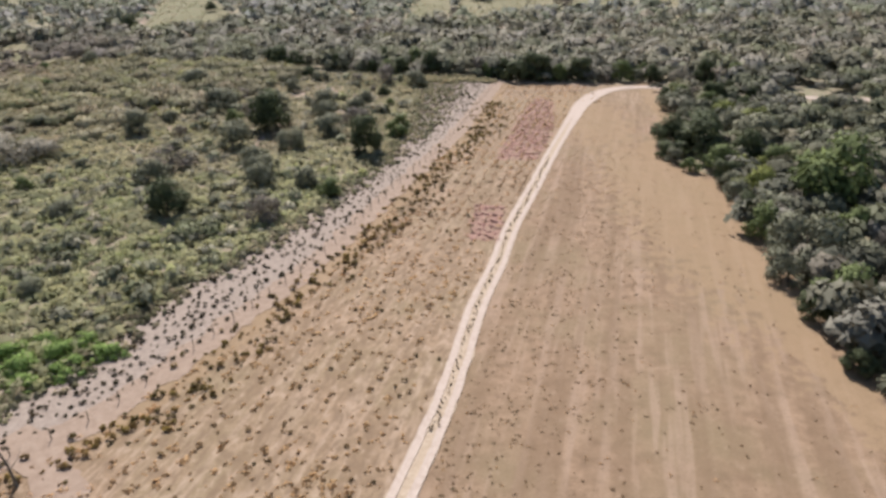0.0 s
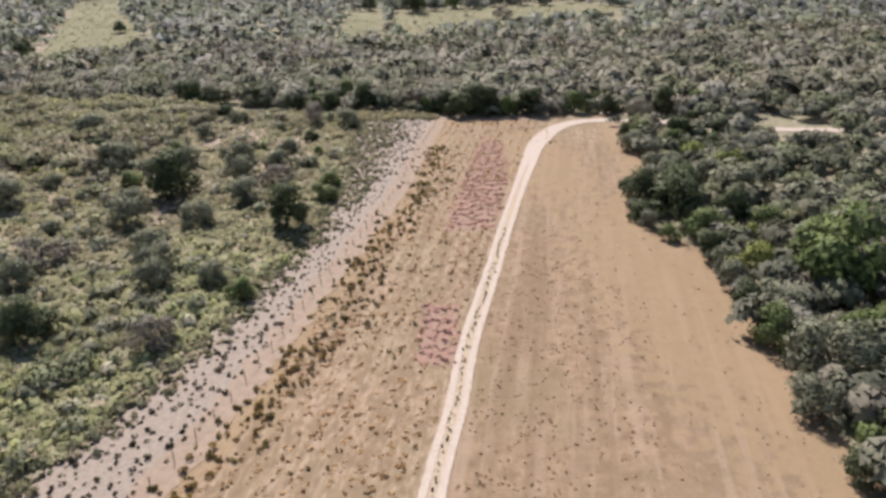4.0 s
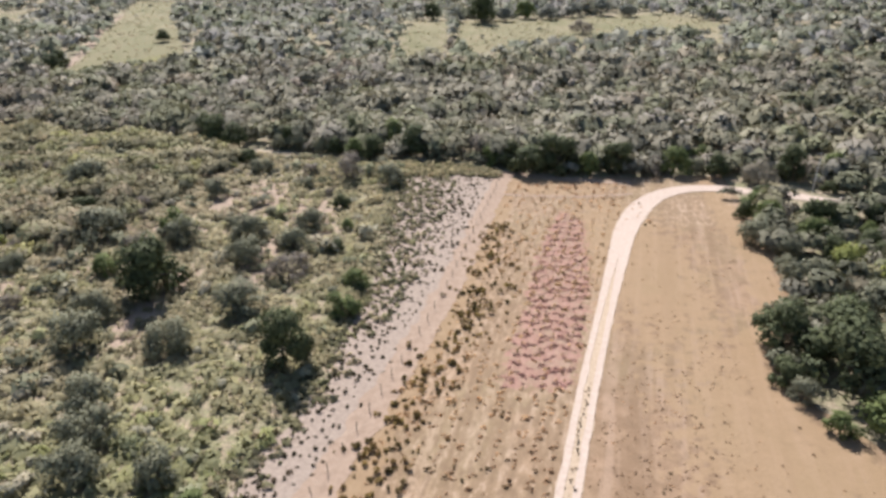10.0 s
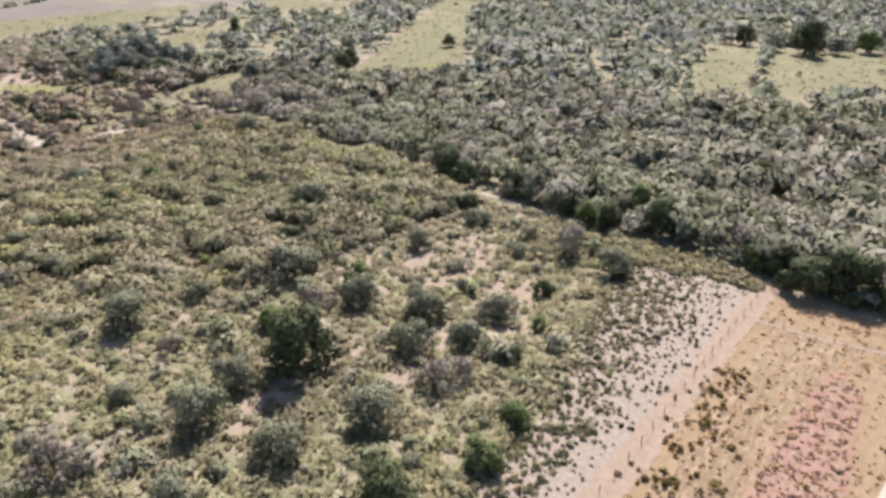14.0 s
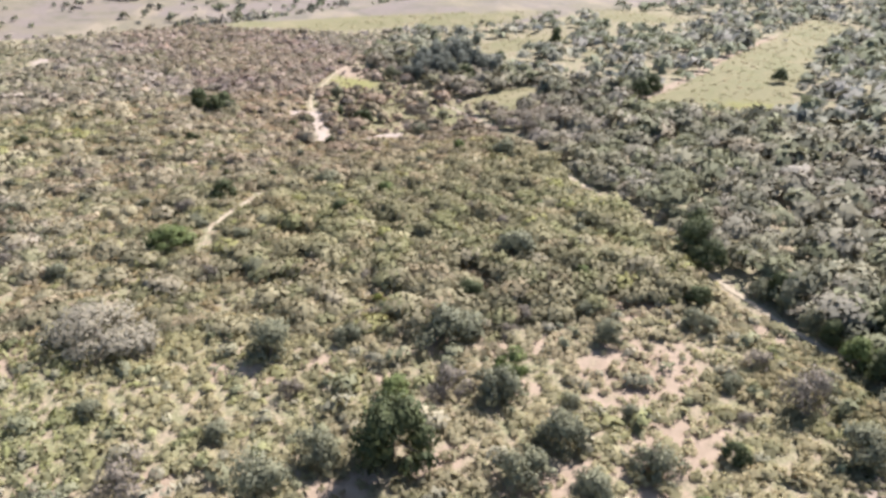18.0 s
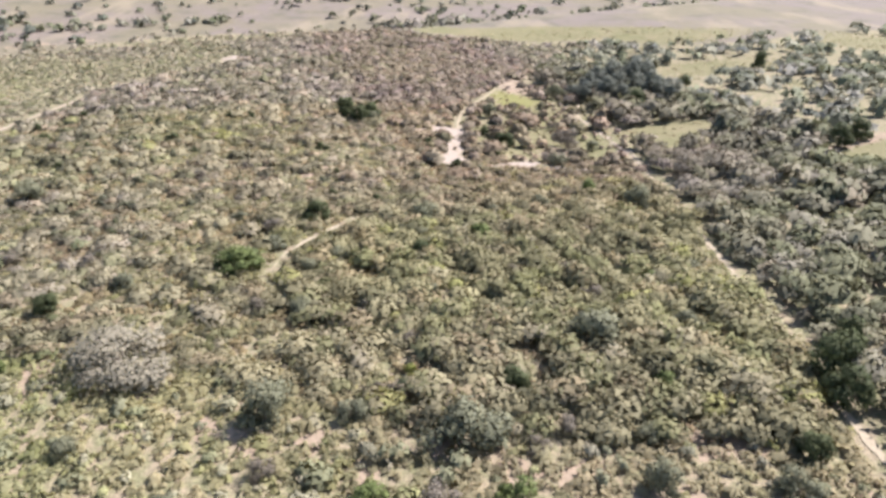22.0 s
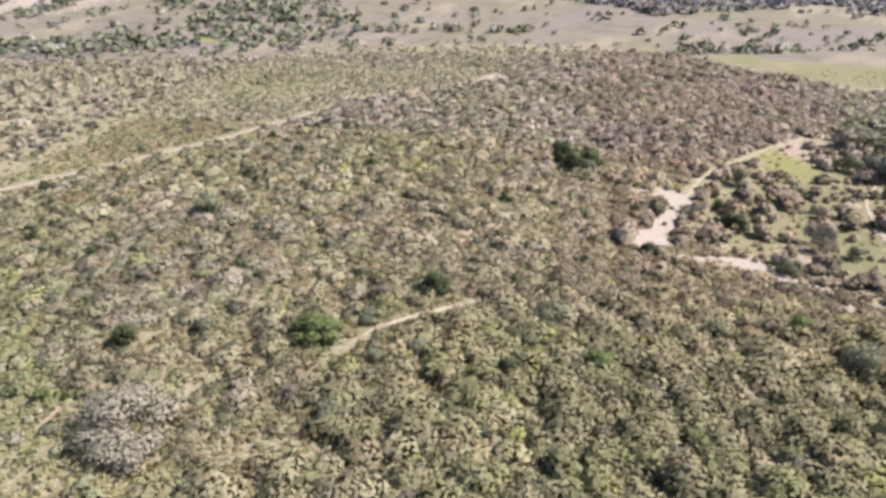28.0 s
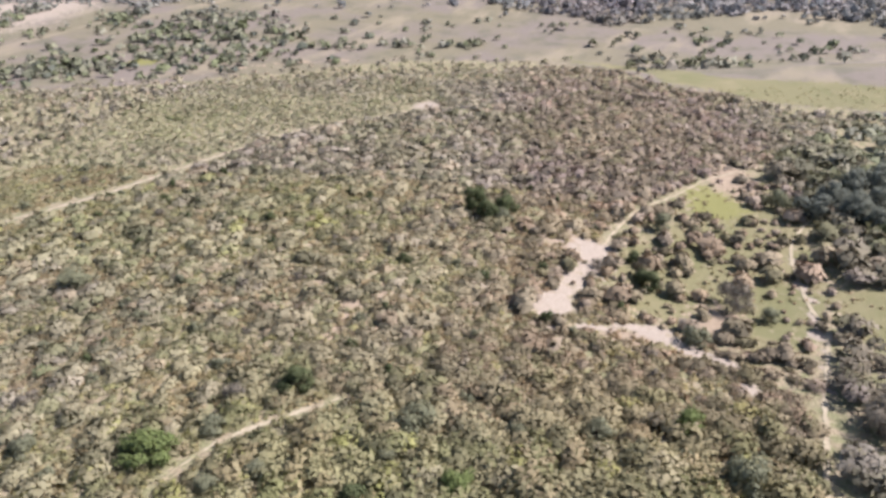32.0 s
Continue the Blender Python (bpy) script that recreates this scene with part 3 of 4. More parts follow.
def species(k, weights, rng):
    names = list(weights)
    p = np.array([weights[n] for n in names], float)
    pick = rng.choice(len(names), k, p=p / p.sum())
    tones = np.array([PALETTE[n] for n in names])
    mean = (tones * p[:, None]).sum(0) / p.sum()
    return (mean + 0.62 * (tones[pick] - mean)) * rng.uniform(0.9, 1.1, (k, 1))


def wood_y(x):
    p = np.array(WOOD_EDGE[::-1], float)
    west = np.interp(x, [-430, -380, -347, -308, -290, -150], [430, 385, 346, 314, 302, 278])
    east = np.interp(x, [66, 80, 100, 135, 190], [219, 214, 205, 199, 197])
    return np.where(x < -150, west, np.where(x > 66, east, np.interp(x, p[:, 0], p[:, 1])))


def clear(x, y, margin=0.5):
    """Off the sand, paths, meadows and the road."""
    z = zones(x, y)
    ok = (z["sand"] < 0.40 + 0.12 * patch(x, y, 1.6, 2.0)) & (z["meadow"] < 0.45) & (away(x, y, ROAD_LINE) > 3.2) & (away(x, y, TRACK) > 1.6) & (away(x, y, HILL_PATH) > 3.3) & (away(x, y, SAND_PATH) > 2.8) & (away(x, y, SCRUB_PATH) > 1.15)
    return ok


def east_wood(x, y):
    return (x > xline(TREE_LINE, y) + 1.0) & (y < 214) & clear(x, y) & (away(x, y, ROAD_LINE) > np.where(((x > 73) & (x < 84)) | ((x > 97) & (x < 117)), 13, 5))


def north_wood(x, y):
    return (y > wood_y(x) + np.where(x < -40, 2.0, 1.6)) & clear(x, y) & (x > np.interp(y, *zip(*[(b, a) for a, b in RIM])))


def scrubland(x, y):
    return (x < xline(SCRUB_EDGE, y) - 1) & (y < wood_y(x) - 1.2) & clear(x, y) & (zones(x, y)["lush"] < 0.45) & ~inside(x, y, GLADE) & ((zones(x, y)["bare"] < 0.5) | (np.sin(x * 91.7 + y * 57.3) > -0.1))


def savanna(x, y):
    return (x > xline(SCRUB_EDGE, y)) & (x < xline(STRIP_EDGE, y) - 1.5) & (y < wood_y(x) - 2) & ((zones(x, y)["bare"] < 0.5) | (np.sin(x * 91.7 + y * 57.3) > 0.2))


TREE_KINDS = {
    "dark": [(-57, 246, 10.5), (-51, 243, 8), (-48, 111, 8.4), (-43, 165, 11.4, 1.25), (-17, 145, 8.2, 1.3), (-17, 200, 3.8), (-3, 236, 10.2), (24, 221, 10.7), (31, 223, 11.0), (-127, 397, 7.0), (-151, 343, 10.0),
             (23, 449, 20.0), (-3, 461, 10.8), (-229, 320, 9), (-154, 354, 8.1), (-240, 213, 9.0), (-239, 204, 9.0), (-234, 208, 7.0), (-217, 250, 4.5), (-234, 322, 10, 0.9), (-271, 416, 8, 1.6), (-258, 364, 7), (-144, 179, 6.7, 0.75),
             (-203, 252, 8.0), (55.5, 141, 13.5), (51, 149, 9.0)],
    "green": [(-11, 158, 5.7), (-21, 119, 4.9), (-10, 167, 4.8), (48, 464, 16), (-47, 188, 6.5), (-123, 160, 10.5, 0.65), (-143, 251, 6.5),
              (-122, 212, 6.5), (68, 113, 17.0), (52, 77, 9.0)],
    "olive": [(-30, 176, 7.5), (-35, 124, 6.9), (-56, 127, 8.5), (-47, 148, 8.6), (-34, 149, 7.4), (-32, 184, 8.2), (-23, 180, 6.8), (-26, 159, 8.8), (-36, 130, 8.8), (-26, 124, 6.0), (-21, 190, 6.8),
              (-45, 208, 7.0), (-39, 223, 6.2), (-8, 214, 8.9), (-39, 137, 8.5), (-73, 161, 9.0), (-45, 184, 7.9), (-48, 157, 7.0), (-62, 187, 11.6), (-239, 261, 8.0), (-176, 259, 7.0), (-233, 213, 7.5, 0.8), (-77, 215, 11.4), (-175, 112, 9.3)],
    "olive_more": [(-136, 203, 9.1), (-129, 257, 10.1), (-261, 300, 10.1), (-188, 278, 5.8), (54, 92, 12.0), (54, 103, 9.7), (68, 156, 11.7), (71, 147, 11.3), (62, 183, 8.6)],
    "twiggy": [(-31, 107, 7.7), (-21, 170, 8.3), (-18, 218, 9.3), (-56, 135, 8.7), (12, 233, 10.2), (70, 408, 12.1), (6, 375, 7.2), (-50, 179, 6.4), (-63, 160, 5.0), (-195, 272, 11.1), (-147, 284, 7.1), (-211, 240, 4.7), (-204, 238, 3.6)],
    "pale": [(-92.5, 140.3, 18, 0.64), (74, 213, 9.3)],
    "yellow": [(-78, 184, 2.9), (60, 126, 7.5), (71, 170, 8.2), (77, 165, 8.2), (58, 116, 8.5)],
    "slate": [(-252, 307, 10.4, 0.89), (-247, 317, 11.8, 1.04), (-242, 322, 9.6, 0.88), (-236, 331, 11.8, 1.05), (-233, 338, 11.6, 1.06), (-257, 314, 11.4, 1.01), (-251, 320, 12.3, 1.10), (-247, 330, 11.0, 1.11), (-241, 337, 11.1, 1.00), (-262, 320, 9.2, 0.94), (-256, 327, 10.6, 1.01), (-251, 335, 9.7, 1.08), (-246, 344, 10.1, 1.07), (-268, 324, 9.8, 1.16), (-262, 333, 9.6, 1.08), (-256, 341, 12.3, 1.15), (-273, 331, 12.4, 1.21), (-265, 340, 11.9, 1.09), (-262, 346, 10.3, 1.25), (-278, 338, 9.6, 1.25), (-272, 345, 12.4, 1.16), (-284, 344, 9.6, 1.27), (-279, 352, 9.9, 1.35),
              (60, 458, 12, 0.8), (75, 468, 13, 0.8), (92, 474, 12, 0.8), (36, 453, 11, 0.8), (10, 450, 10, 0.8), (106, 468, 10, 0.8)],
    "bright": [(-39, 67, 4.6, 0.7), (-42, 64, 5.4, 0.7), (-45, 67, 5.0, 0.75), (-43, 69, 4.6, 0.7), (-48, 64, 5.6, 0.7), (-46, 61, 4.6, 0.65), (-51, 67, 5.2, 0.7), (-52, 62, 5.0, 0.7), (-48, 70, 4.4, 0.7)],
}
TREE_LABELS = {
    "dark": "dark green dense-crowned savanna tree", "green": "mid-green leafy savanna tree with a rounded crown",
    "olive": "olive-grey open-crowned savanna tree in dry grass", "twiggy": "brown-grey half-bare twiggy savanna tree",
    "pale": "large pale grey spreading savanna tree", "yellow": "yellow-green flowering shrub tree", "bright": "bright green leafy low bush",
    "slate": "slate-grey leafy tree in a dense grove", "low_olive": "olive-grey rounded shrub in low dry scrub",
    "low_dark": "dark green compact shrub in low dry scrub", "low_twiggy": "brown-grey twiggy shrub in low dry scrub",
}
SHAPES = {  # crown height over width, lobes, leaf clumps, bare trunk share, clump size
    "dark": (0.84, 13, 2800, 0.04, 0.235), "green": (0.70, 12, 2300, 0.06, 0.235), "olive": (0.60, 11, 1900, 0.05, 0.22), "twiggy": (0.60, 10, 1500, 0.05, 0.19),
    "pale": (0.5, 19, 5200, 0.03, 0.125), "yellow": (0.62, 9, 1500, 0.06, 0.225), "bright": (0.36, 9, 1600, 0.0, 0.23), "slate": (0.95, 14, 2400, 0.08, 0.22),
    "low_olive": (0.55, 9, 900, 0.0, 0.33), "low_dark": (0.6, 9, 900, 0.0, 0.33), "low_twiggy": (0.55, 8, 800, 0.0, 0.28),
}


def limb(bm, a, b, ra, rb, sides=6):
    a, b = Vector(a), Vector(b)
    q = (b - a).to_track_quat("Z", "Y").to_matrix()
    rings = []
    for p, r in ((a, ra), (b, rb)):
        rings.append([bm.verts.new(p + q @ Vector((math.cos(k * math.tau / sides) * r, math.sin(k * math.tau / sides) * r, 0))) for k in range(sides)])
    for k in range(sides):
        bm.faces.new((rings[0][k], rings[0][(k + 1) % sides], rings[1][(k + 1) % sides], rings[1][k]))
    bm.faces.new(rings[1])


PLANT = {"bright": "bush", "low_olive": "shrub", "low_dark": "shrub", "low_twiggy": "shrub"}


def make_tree(kind, seed):
    """A tree 8 m wide: a tapered, forking trunk and a crown of lobes of leaf clumps."""
    tall, lobes, clumps, bare, size = SHAPES[kind]
    size *= 1.1
    rng = np.random.default_rng(seed)
    top = 8 * tall * (1 + bare)
    root = new(PLANT.get(kind, "tree"))
    cz = top * (bare + 0.5 * (1 - bare))
    ang = rng.uniform(0, math.tau, lobes)
    rad = np.sqrt(rng.random(lobes)) * 3.2
    cen = np.stack([np.cos(ang) * rad, np.sin(ang) * rad, top * (0.70 - 0.36 * (rad / 2.75) ** 2 + bare * 0.3) + rng.normal(0, 0.07 * top, lobes)], 1)
    cen[:, :2] = cen[:, :2] * rng.uniform(0.75, 1.2, 2) + rng.normal(0, 0.35, (lobes, 2))
    lr = rng.uniform(0.6, 1.95, lobes) * (1.12 - 0.09 * rad)
    # low boughs that hang near the ground
    low = np.arange(6) * 1.05 + rng.uniform(0, 6)
    cen = np.concatenate([cen, np.stack([np.cos(low) * rng.uniform(1.4, 3.0, 6), np.sin(low) * rng.uniform(1.4, 3.0, 6), top * rng.uniform(0.14, 0.32, 6)], 1)])
    lr = np.concatenate([lr, rng.uniform(0.6, 1.3, 6)])
    lobes += 6
    pick = rng.choice(lobes, clumps, p=lr ** 2 / (lr ** 2).sum())
    u = rng.normal(size=(clumps, 3))
    u[:, 2] += 0.35
    u /= np.linalg.norm(u, axis=1, keepdims=True)
    pos = cen[pick] + u * lr[pick, None] * (0.55 + 0.65 * rng.random((clumps, 1))) * np.array([1, 1, 0.85])
    pos[:, 2] = np.maximum(pos[:, 2], 0.15 + 0.06 * np.hypot(pos[:, 0], pos[:, 1]))
    v, f = cards(pos, u + rng.normal(size=u.shape) * 0.38 + np.array([0, 0, 0.25]), size * rng.uniform(0.6, 1.3, clumps), rng, 3)
    round_crown = u + 0.45 * (pos - np.array([0, 0, top * 0.45])) / 3.5 + rng.normal(size=u.shape) * 0.28
    bm = bmesh.new()
    fork = (rng.normal(0, 0.15), rng.normal(0, 0.15), cz * 0.55)
    limb(bm, (0, 0, -0.3), fork, 0.26, 0.17, 8)
    for k in range(min(lobes, 7)):
        midp = tuple(0.5 * (fork[i] + cen[k][i]) + rng.normal(0, 0.12) for i in range(3))
        limb(bm, fork, midp, 0.13, 0.08)
        limb(bm, midp, tuple(cen[k] + np.array([0, 0, lr[k] * 0.4])), 0.08, 0.03, 5)
    part("trunk", bm, BARK, root, "grey-brown forked trunk and limbs")
    mesh_object("crown", v, f, LEAVES[kind.replace("low_", "")], root, normals=np.repeat(round_crown, 3, 0))
    return root


def plant_trees():
    rng = np.random.default_rng(3)
    spots = {k: [] for k in SHAPES}
    for kind, rows in TREE_KINDS.items():
        spots[kind.replace("_more", "")] += rows
    taken = [r for rows in spots.values() for r in rows]
    # the near edge of the eastern wood and of the dark wood behind the field
    x, y = scatter(lambda a, b: east_wood(a, b) & (a < xline(TREE_LINE, b) + 26) & (b > 40), (44, 40, 92, 212), 900, rng)
    x2, y2 = scatter(lambda a, b: (b > wood_y(a) + np.where(a < -40, 6, 2.5)) & (b < wood_y(a) + 12) & clear(a, b), (-72, 215, 95, 285), 520, rng)
    for px, py, bank in [(a, b, 0) for a, b in zip(x, y)] + [(a, b, 1) for a, b in zip(x2, y2)]:
        w = rng.uniform(4.2, 8.5) if bank == 0 else rng.uniform(4.5, 9.0)
        if all(math.hypot(px - q[0], py - q[1]) > 0.40 * (w + q[2]) for q in taken):
            kind = rng.choice(["olive", "green", "dark", "twiggy", "yellow", "pale"], p=[0.42, 0.16, 0.24, 0.12, 0.02, 0.04] if bank else [0.34, 0.24, 0.33, 0.05, 0.03, 0.01])
            row = (px, py, w, 1.3) if bank else (px, py, w)
            spots[kind].append(row)
            taken.append(row)
    # small trees scattered through the tall scrub and the savanna
    x, y = scatter(lambda a, b: (a < xline(STRIP_EDGE, b) - 5) & (b < wood_y(a) - 4) & (zones(a, b)["bare"] < 0.4) & (rng.random(len(a)) < 0.25 + 0.75 * smooth(140, 200, b)), (-140, 70, -8, 262), 420, rng)
    for px, py in zip(x, y):
        w = rng.uniform(3.2, 6.2)
        if len(taken) < 300 and all(math.hypot(px - q[0], py - q[1]) > 0.62 * (w + q[2]) for q in taken):
            kind = rng.choice(["olive", "green", "dark", "twiggy"], p=[0.5, 0.22, 0.14, 0.14] if px > xline(SCRUB_EDGE, py) else [0.64, 0.02, 0.06, 0.28])
            spots[kind].append((px, py, w, 0.85))
            taken.append((px, py, w))
    # shrubby trees standing out of the plateau's low cover
    x, y = scatter(lambda a, b: scrubland(a, b) & (a < xline(SCRUB_EDGE, b) - 8), (-262, 55, -70, 250), 900, rng)
    more = 0
    for px, py in zip(x, y):
        w = rng.uniform(2.4, 4.6)
        if more < 130 and all(math.hypot(px - q[0], py - q[1]) > 0.9 * (w + q[2]) for q in taken):
            spots[rng.choice(["low_olive", "low_dark", "low_twiggy"], p=[0.5, 0.26, 0.24])].append((px, py, w))
            taken.append((px, py, w))
            more += 1
    # a close row along both edges
    for line, gap, off in ((TREE_LINE[3:], 4.6, 2.6), (WOOD_EDGE[:7], 4.4, -2.2)):
        p = glide(line, gap)
        d = np.gradient(p, axis=0)
        nrm = np.stack([d[:, 1], -d[:, 0]], 1) / np.linalg.norm(d, axis=1, keepdims=True)
        for q in p + nrm * abs(off) + rng.normal(0, 0.5, p.shape):
            w = rng.uniform(4.5, 7.5)
            if away(q[0], q[1], ROAD_LINE) > 6 and all(math.hypot(q[0] - t[0], q[1] - t[1]) > 0.33 * (w + t[2]) for t in taken):
                kind = rng.choice(["olive", "green", "dark", "twiggy"], p=[0.36, 0.2, 0.34, 0.1])
                spots[kind].append((q[0], q[1], w, 1.2))
                taken.append((q[0], q[1], w))
    for kind, rows in spots.items():
        protos = []
        for k, (px, py, w, *high) in enumerate(rows):
            s = w / 8.0
            m = Matrix.LocRotScale((px, py, float(height(px, py))), Euler((0, 0, rng.uniform(0, 6.28))), (s * rng.uniform(0.86, 1.12), s * rng.uniform(0.86, 1.12), s * rng.uniform(0.88, 1.15) * (high[0] if high else 1)))
            if k < 4:
                t = make_tree(kind, 100 + 17 * k + len(kind))
                t.matrix_basis = m
                tagged(t, TREE_LABELS[kind], PLANT.get(kind, "tree"), "bright bushes" if kind == "bright" else "shrubs of the plateau" if kind in PLANT else kind + " savanna trees")
                protos.append(t)
            else:
                p = protos[k % 4]
                keep = p.matrix_basis.copy()
                p.matrix_basis = Matrix()
                copy_thing(p, m)
                p.matrix_basis = keep
    return taken


TREES = plant_trees()


def free(x, y, gap):
    """Not under one of the trees."""
    ok = np.ones(len(x), bool)
    for tx, ty, w, *_ in TREES:
        ok &= np.hypot(x - tx, y - ty) > gap * w
    return ok


def heathland(x, y):
    """The lower, grassier cover on the far side of the hill track."""
    p = np.array(HILL_PATH[::-1], float)
    return smooth(-2, 8, np.interp(x, p[:, 0], p[:, 1]) - y) * smooth(-150, -190, x) * smooth(-420, -360, x)


def plant_scrub():
    rng = np.random.default_rng(21)
    # east wood, inside
    x, y = scatter(lambda a, b: east_wood(a, b), (44, -62, 150, 214), 2250, rng)
    ok = free(x, y, 0.33)
    x, y = x[ok], y[ok]
    r = rng.uniform(1.5, 3.6, len(x))
    bushes("east_wood", x, y, r, r * rng.uniform(1.2, 1.8, len(x)), species(len(x), {"olive": 5, "grey": 3, "green": 4, "dark": 3, "yellow": 0.4, "brown": 1.0}, rng) * 1.02, 122,
           "dense olive and grey-green dry woodland beside the field", "woodland", rng, leaf=0.183)
    # north wood, near part
    x, y = scatter(lambda a, b: north_wood(a, b) & (b < 345) & ((a > -225) | (rng.random(len(a)) < 0.72)), (-420, 215, 230, 345), 6900, rng)
    ok = free(x, y, 0.3)
    x, y = x[ok], y[ok]
    r = np.clip(2.8 * np.exp(rng.normal(0, 0.32, len(x))), 1.2, 5.0)
    # room for the track: lower growth beside it
    r = np.minimum(r, np.clip(away(x, y, TRACK) * 0.66, 0.8, 5.0))
    tone = species(len(x), {"olive": 6, "grey": 2.2, "green": 4, "dark": 2.4, "brown": 1}, rng) * np.array([1.22, 1.18, 1.24])
    rise = r * rng.uniform(1.1, 1.7, len(x))
    close = (x > -170) & (x < 30) & (y < wood_y(x) + 32)
    for name, k, n, leaf, label in (("track_wood", close, 150, 0.133, "dense grey-green dry woodland beside the narrow track"), ("north_wood", ~close, 66, 0.219, "dense grey-green dry woodland behind the field")):
        bushes(name, x[k], y[k], r[k], rise[k], tone[k], n, label, "woodland", rng, leaf=leaf, loose=0.35, up=0.85)
    # woods further north
    x, y = scatter(lambda a, b: north_wood(a, b) & (b >= 345) & ((a > -130) | (rng.random(len(a)) < 0.25 + 0.6 * patch(a, b, 30.0, 2.0))), (-480, 345, 420, 760), 9000, rng)
    r = rng.uniform(2.0, 4.6, len(x))
    # the multiplier lightens and blues the species colours to stand for haze
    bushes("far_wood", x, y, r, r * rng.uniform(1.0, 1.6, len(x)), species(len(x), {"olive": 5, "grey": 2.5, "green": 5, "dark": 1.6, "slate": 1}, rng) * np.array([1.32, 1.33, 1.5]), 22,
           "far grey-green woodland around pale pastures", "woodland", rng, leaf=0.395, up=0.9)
    # low dense scrub
    x, y = scatter(lambda a, b: scrubland(a, b), (-260, 30, -40, 285), 42000, rng)
    ok = free(x, y, 0.3)
    x, y = x[ok], y[ok]
    tall = smooth(150, 200, y) * smooth(-175, -120, x)
    lump = 0.45 * patch(x, y, 1.3, 8.0) + 0.55 * patch(x, y, 3.3, 2.5) + 0.12 * tall
    dense = rng.random(len(x)) < 0.10 + 0.62 * smooth(0.36, 0.62, lump)
    x, y, tall, lump = x[dense][:8600], y[dense][:8600], tall[dense][:8600], lump[dense][:8600]
    r = np.clip((0.95 + 0.7 * tall + 0.75 * smooth(0.42, 0.7, lump)) * np.exp(rng.normal(0, 0.36, len(x))), 0.5, 3.4)
    # lower growth beside the worn path
    r = np.minimum(r, np.clip(away(x, y, SCRUB_PATH) * 0.5, 0.6, 4.0))
    green = 1 + tall[:, None] * np.array([-0.15, -0.105, -0.22])
    hue = green * species(len(x), {"olive": 14, "grey": 2, "green": 3.5, "dark": 3.0, "brown": 3.0, "lime": 0.8}, rng) * np.array([1.67, 1.52, 1.52])
    hue = hue * (1 + smooth(190, 110, y)[:, None] * np.array([0.0, 0.04, 0.04]))
    heath = heathland(x, y)
    r, hue = r * (1 - 0.4 * heath), hue * (1 + heath[:, None] * np.array([0.0, 0.03, -0.06]))
    near = x > -165
    for name, k, n, leaf, loose, label in (("low_scrub", near, 108, 0.136, 0.75, "dense low olive and brown scrub over sandy soil"), ("plateau_scrub", ~near, 46, 0.23, 0.7, "low olive-brown scrub on the sandy plateau")):
        bushes(name, x[k], y[k], r[k], r[k] * rng.uniform(0.7, 1.25, k.sum()) * (0.62 + 0.38 * tall[k] - 0.2 * heath[k]), hue[k], n, label, "scrub", rng, SCRUB, leaf=leaf, loose=loose, up=0.55 if name == "low_scrub" else 0.7)
    # scrub further west and south, out to the valley
    mixed = {"olive": 10, "grey": 4, "green": 2.5, "dark": 1.7, "brown": 2.0}

    def rim(b):
        return np.interp(b, *zip(*[(q, p) for p, q in RIM]))
    x, y = scatter(lambda a, b: (a < -258) & (a > rim(b) + 12 * patch(a, b, 9.0, 1.0)) & (rng.random(len(a)) < 0.35 + 0.65 * smooth(0, 50, a - rim(b))) & (a > -420) & scrubland(a, b), (-420, 30, -258, 400), 14500, rng)
    r = np.clip(1.6 * np.exp(rng.normal(0, 0.36, len(x))), 0.7, 3.8)
    heath = heathland(x, y)
    r = r * (1 - 0.4 * heath)
    # blue multiplier a little higher than in near scrub: haze kept in the colour
    bushes("west_scrub", x, y, r, r * rng.uniform(0.5, 0.9, len(x)) * (1 - 0.35 * heath), species(len(x), mixed, rng) * (np.array([1.56, 1.45, 1.55]) + heath[:, None] * np.array([0.06, 0.12, -0.04])), 24, "dense grey-olive scrub on the plateau's west", "scrub", rng, SCRUB, leaf=0.315, loose=0.8, up=0.8)
    x, y = scatter(lambda a, b: ((b < 32) | (a < -418)) & (a > rim(b) - 25 + 30 * patch(a, b, 9.0, 1.0)) & (rng.random(len(a)) < 0.12 + 0.88 * smooth(-15, 70, a - rim(b))) & scrubland(a, b), (-570, -230, -40, 330), 19000, rng)
    r = np.clip(1.5 * np.exp(rng.normal(0, 0.3, len(x))), 0.7, 3.0)
    # some blue added to this tint too, in place of air haze
    bushes("far_scrub", x, y, r, r * rng.uniform(0.8, 1.3, len(x)), species(len(x), mixed, rng) * np.array([1.66, 1.56, 1.64]), 16, "low grey-olive scrub on the far plateau", "scrub", rng, SCRUB, leaf=0.4, loose=1.0)
    # bushes in the grassy hollow by the sand
    x, y = scatter(lambda a, b: (inside(a, b, GLADE) | (away(a, b, SAND_PATH) < 7) | (border(a, b, SAND) > -6)) & (zones(a, b)["lush"] < 0.5) & (zones(a, b)["sand"] < 0.45 + 0.3 * patch(a, b, 1.9, 4.0) + 0.6 * (rng.random(len(a)) < 0.16)) & (away(a, b, SAND_PATH) > 2.4), (-302, 218, -160, 314), 1500, rng)
    ok = free(x, y, 0.4)
    x, y = x[ok][:280], y[ok][:280]
    r = np.clip(1.2 * np.exp(rng.normal(0, 0.5, len(x))), 0.4, 3.4)
    bushes("hollow_bushes", x, y, r, r * rng.uniform(0.9, 1.4, len(x)), species(len(x), {"dark": 1.0, "olive": 6, "green": 1, "brown": 4, "grey": 4}, rng) * np.array([1.6, 1.5, 1.5]), 100, "dark and olive bushes in the grassy hollow", "shrubs", rng)
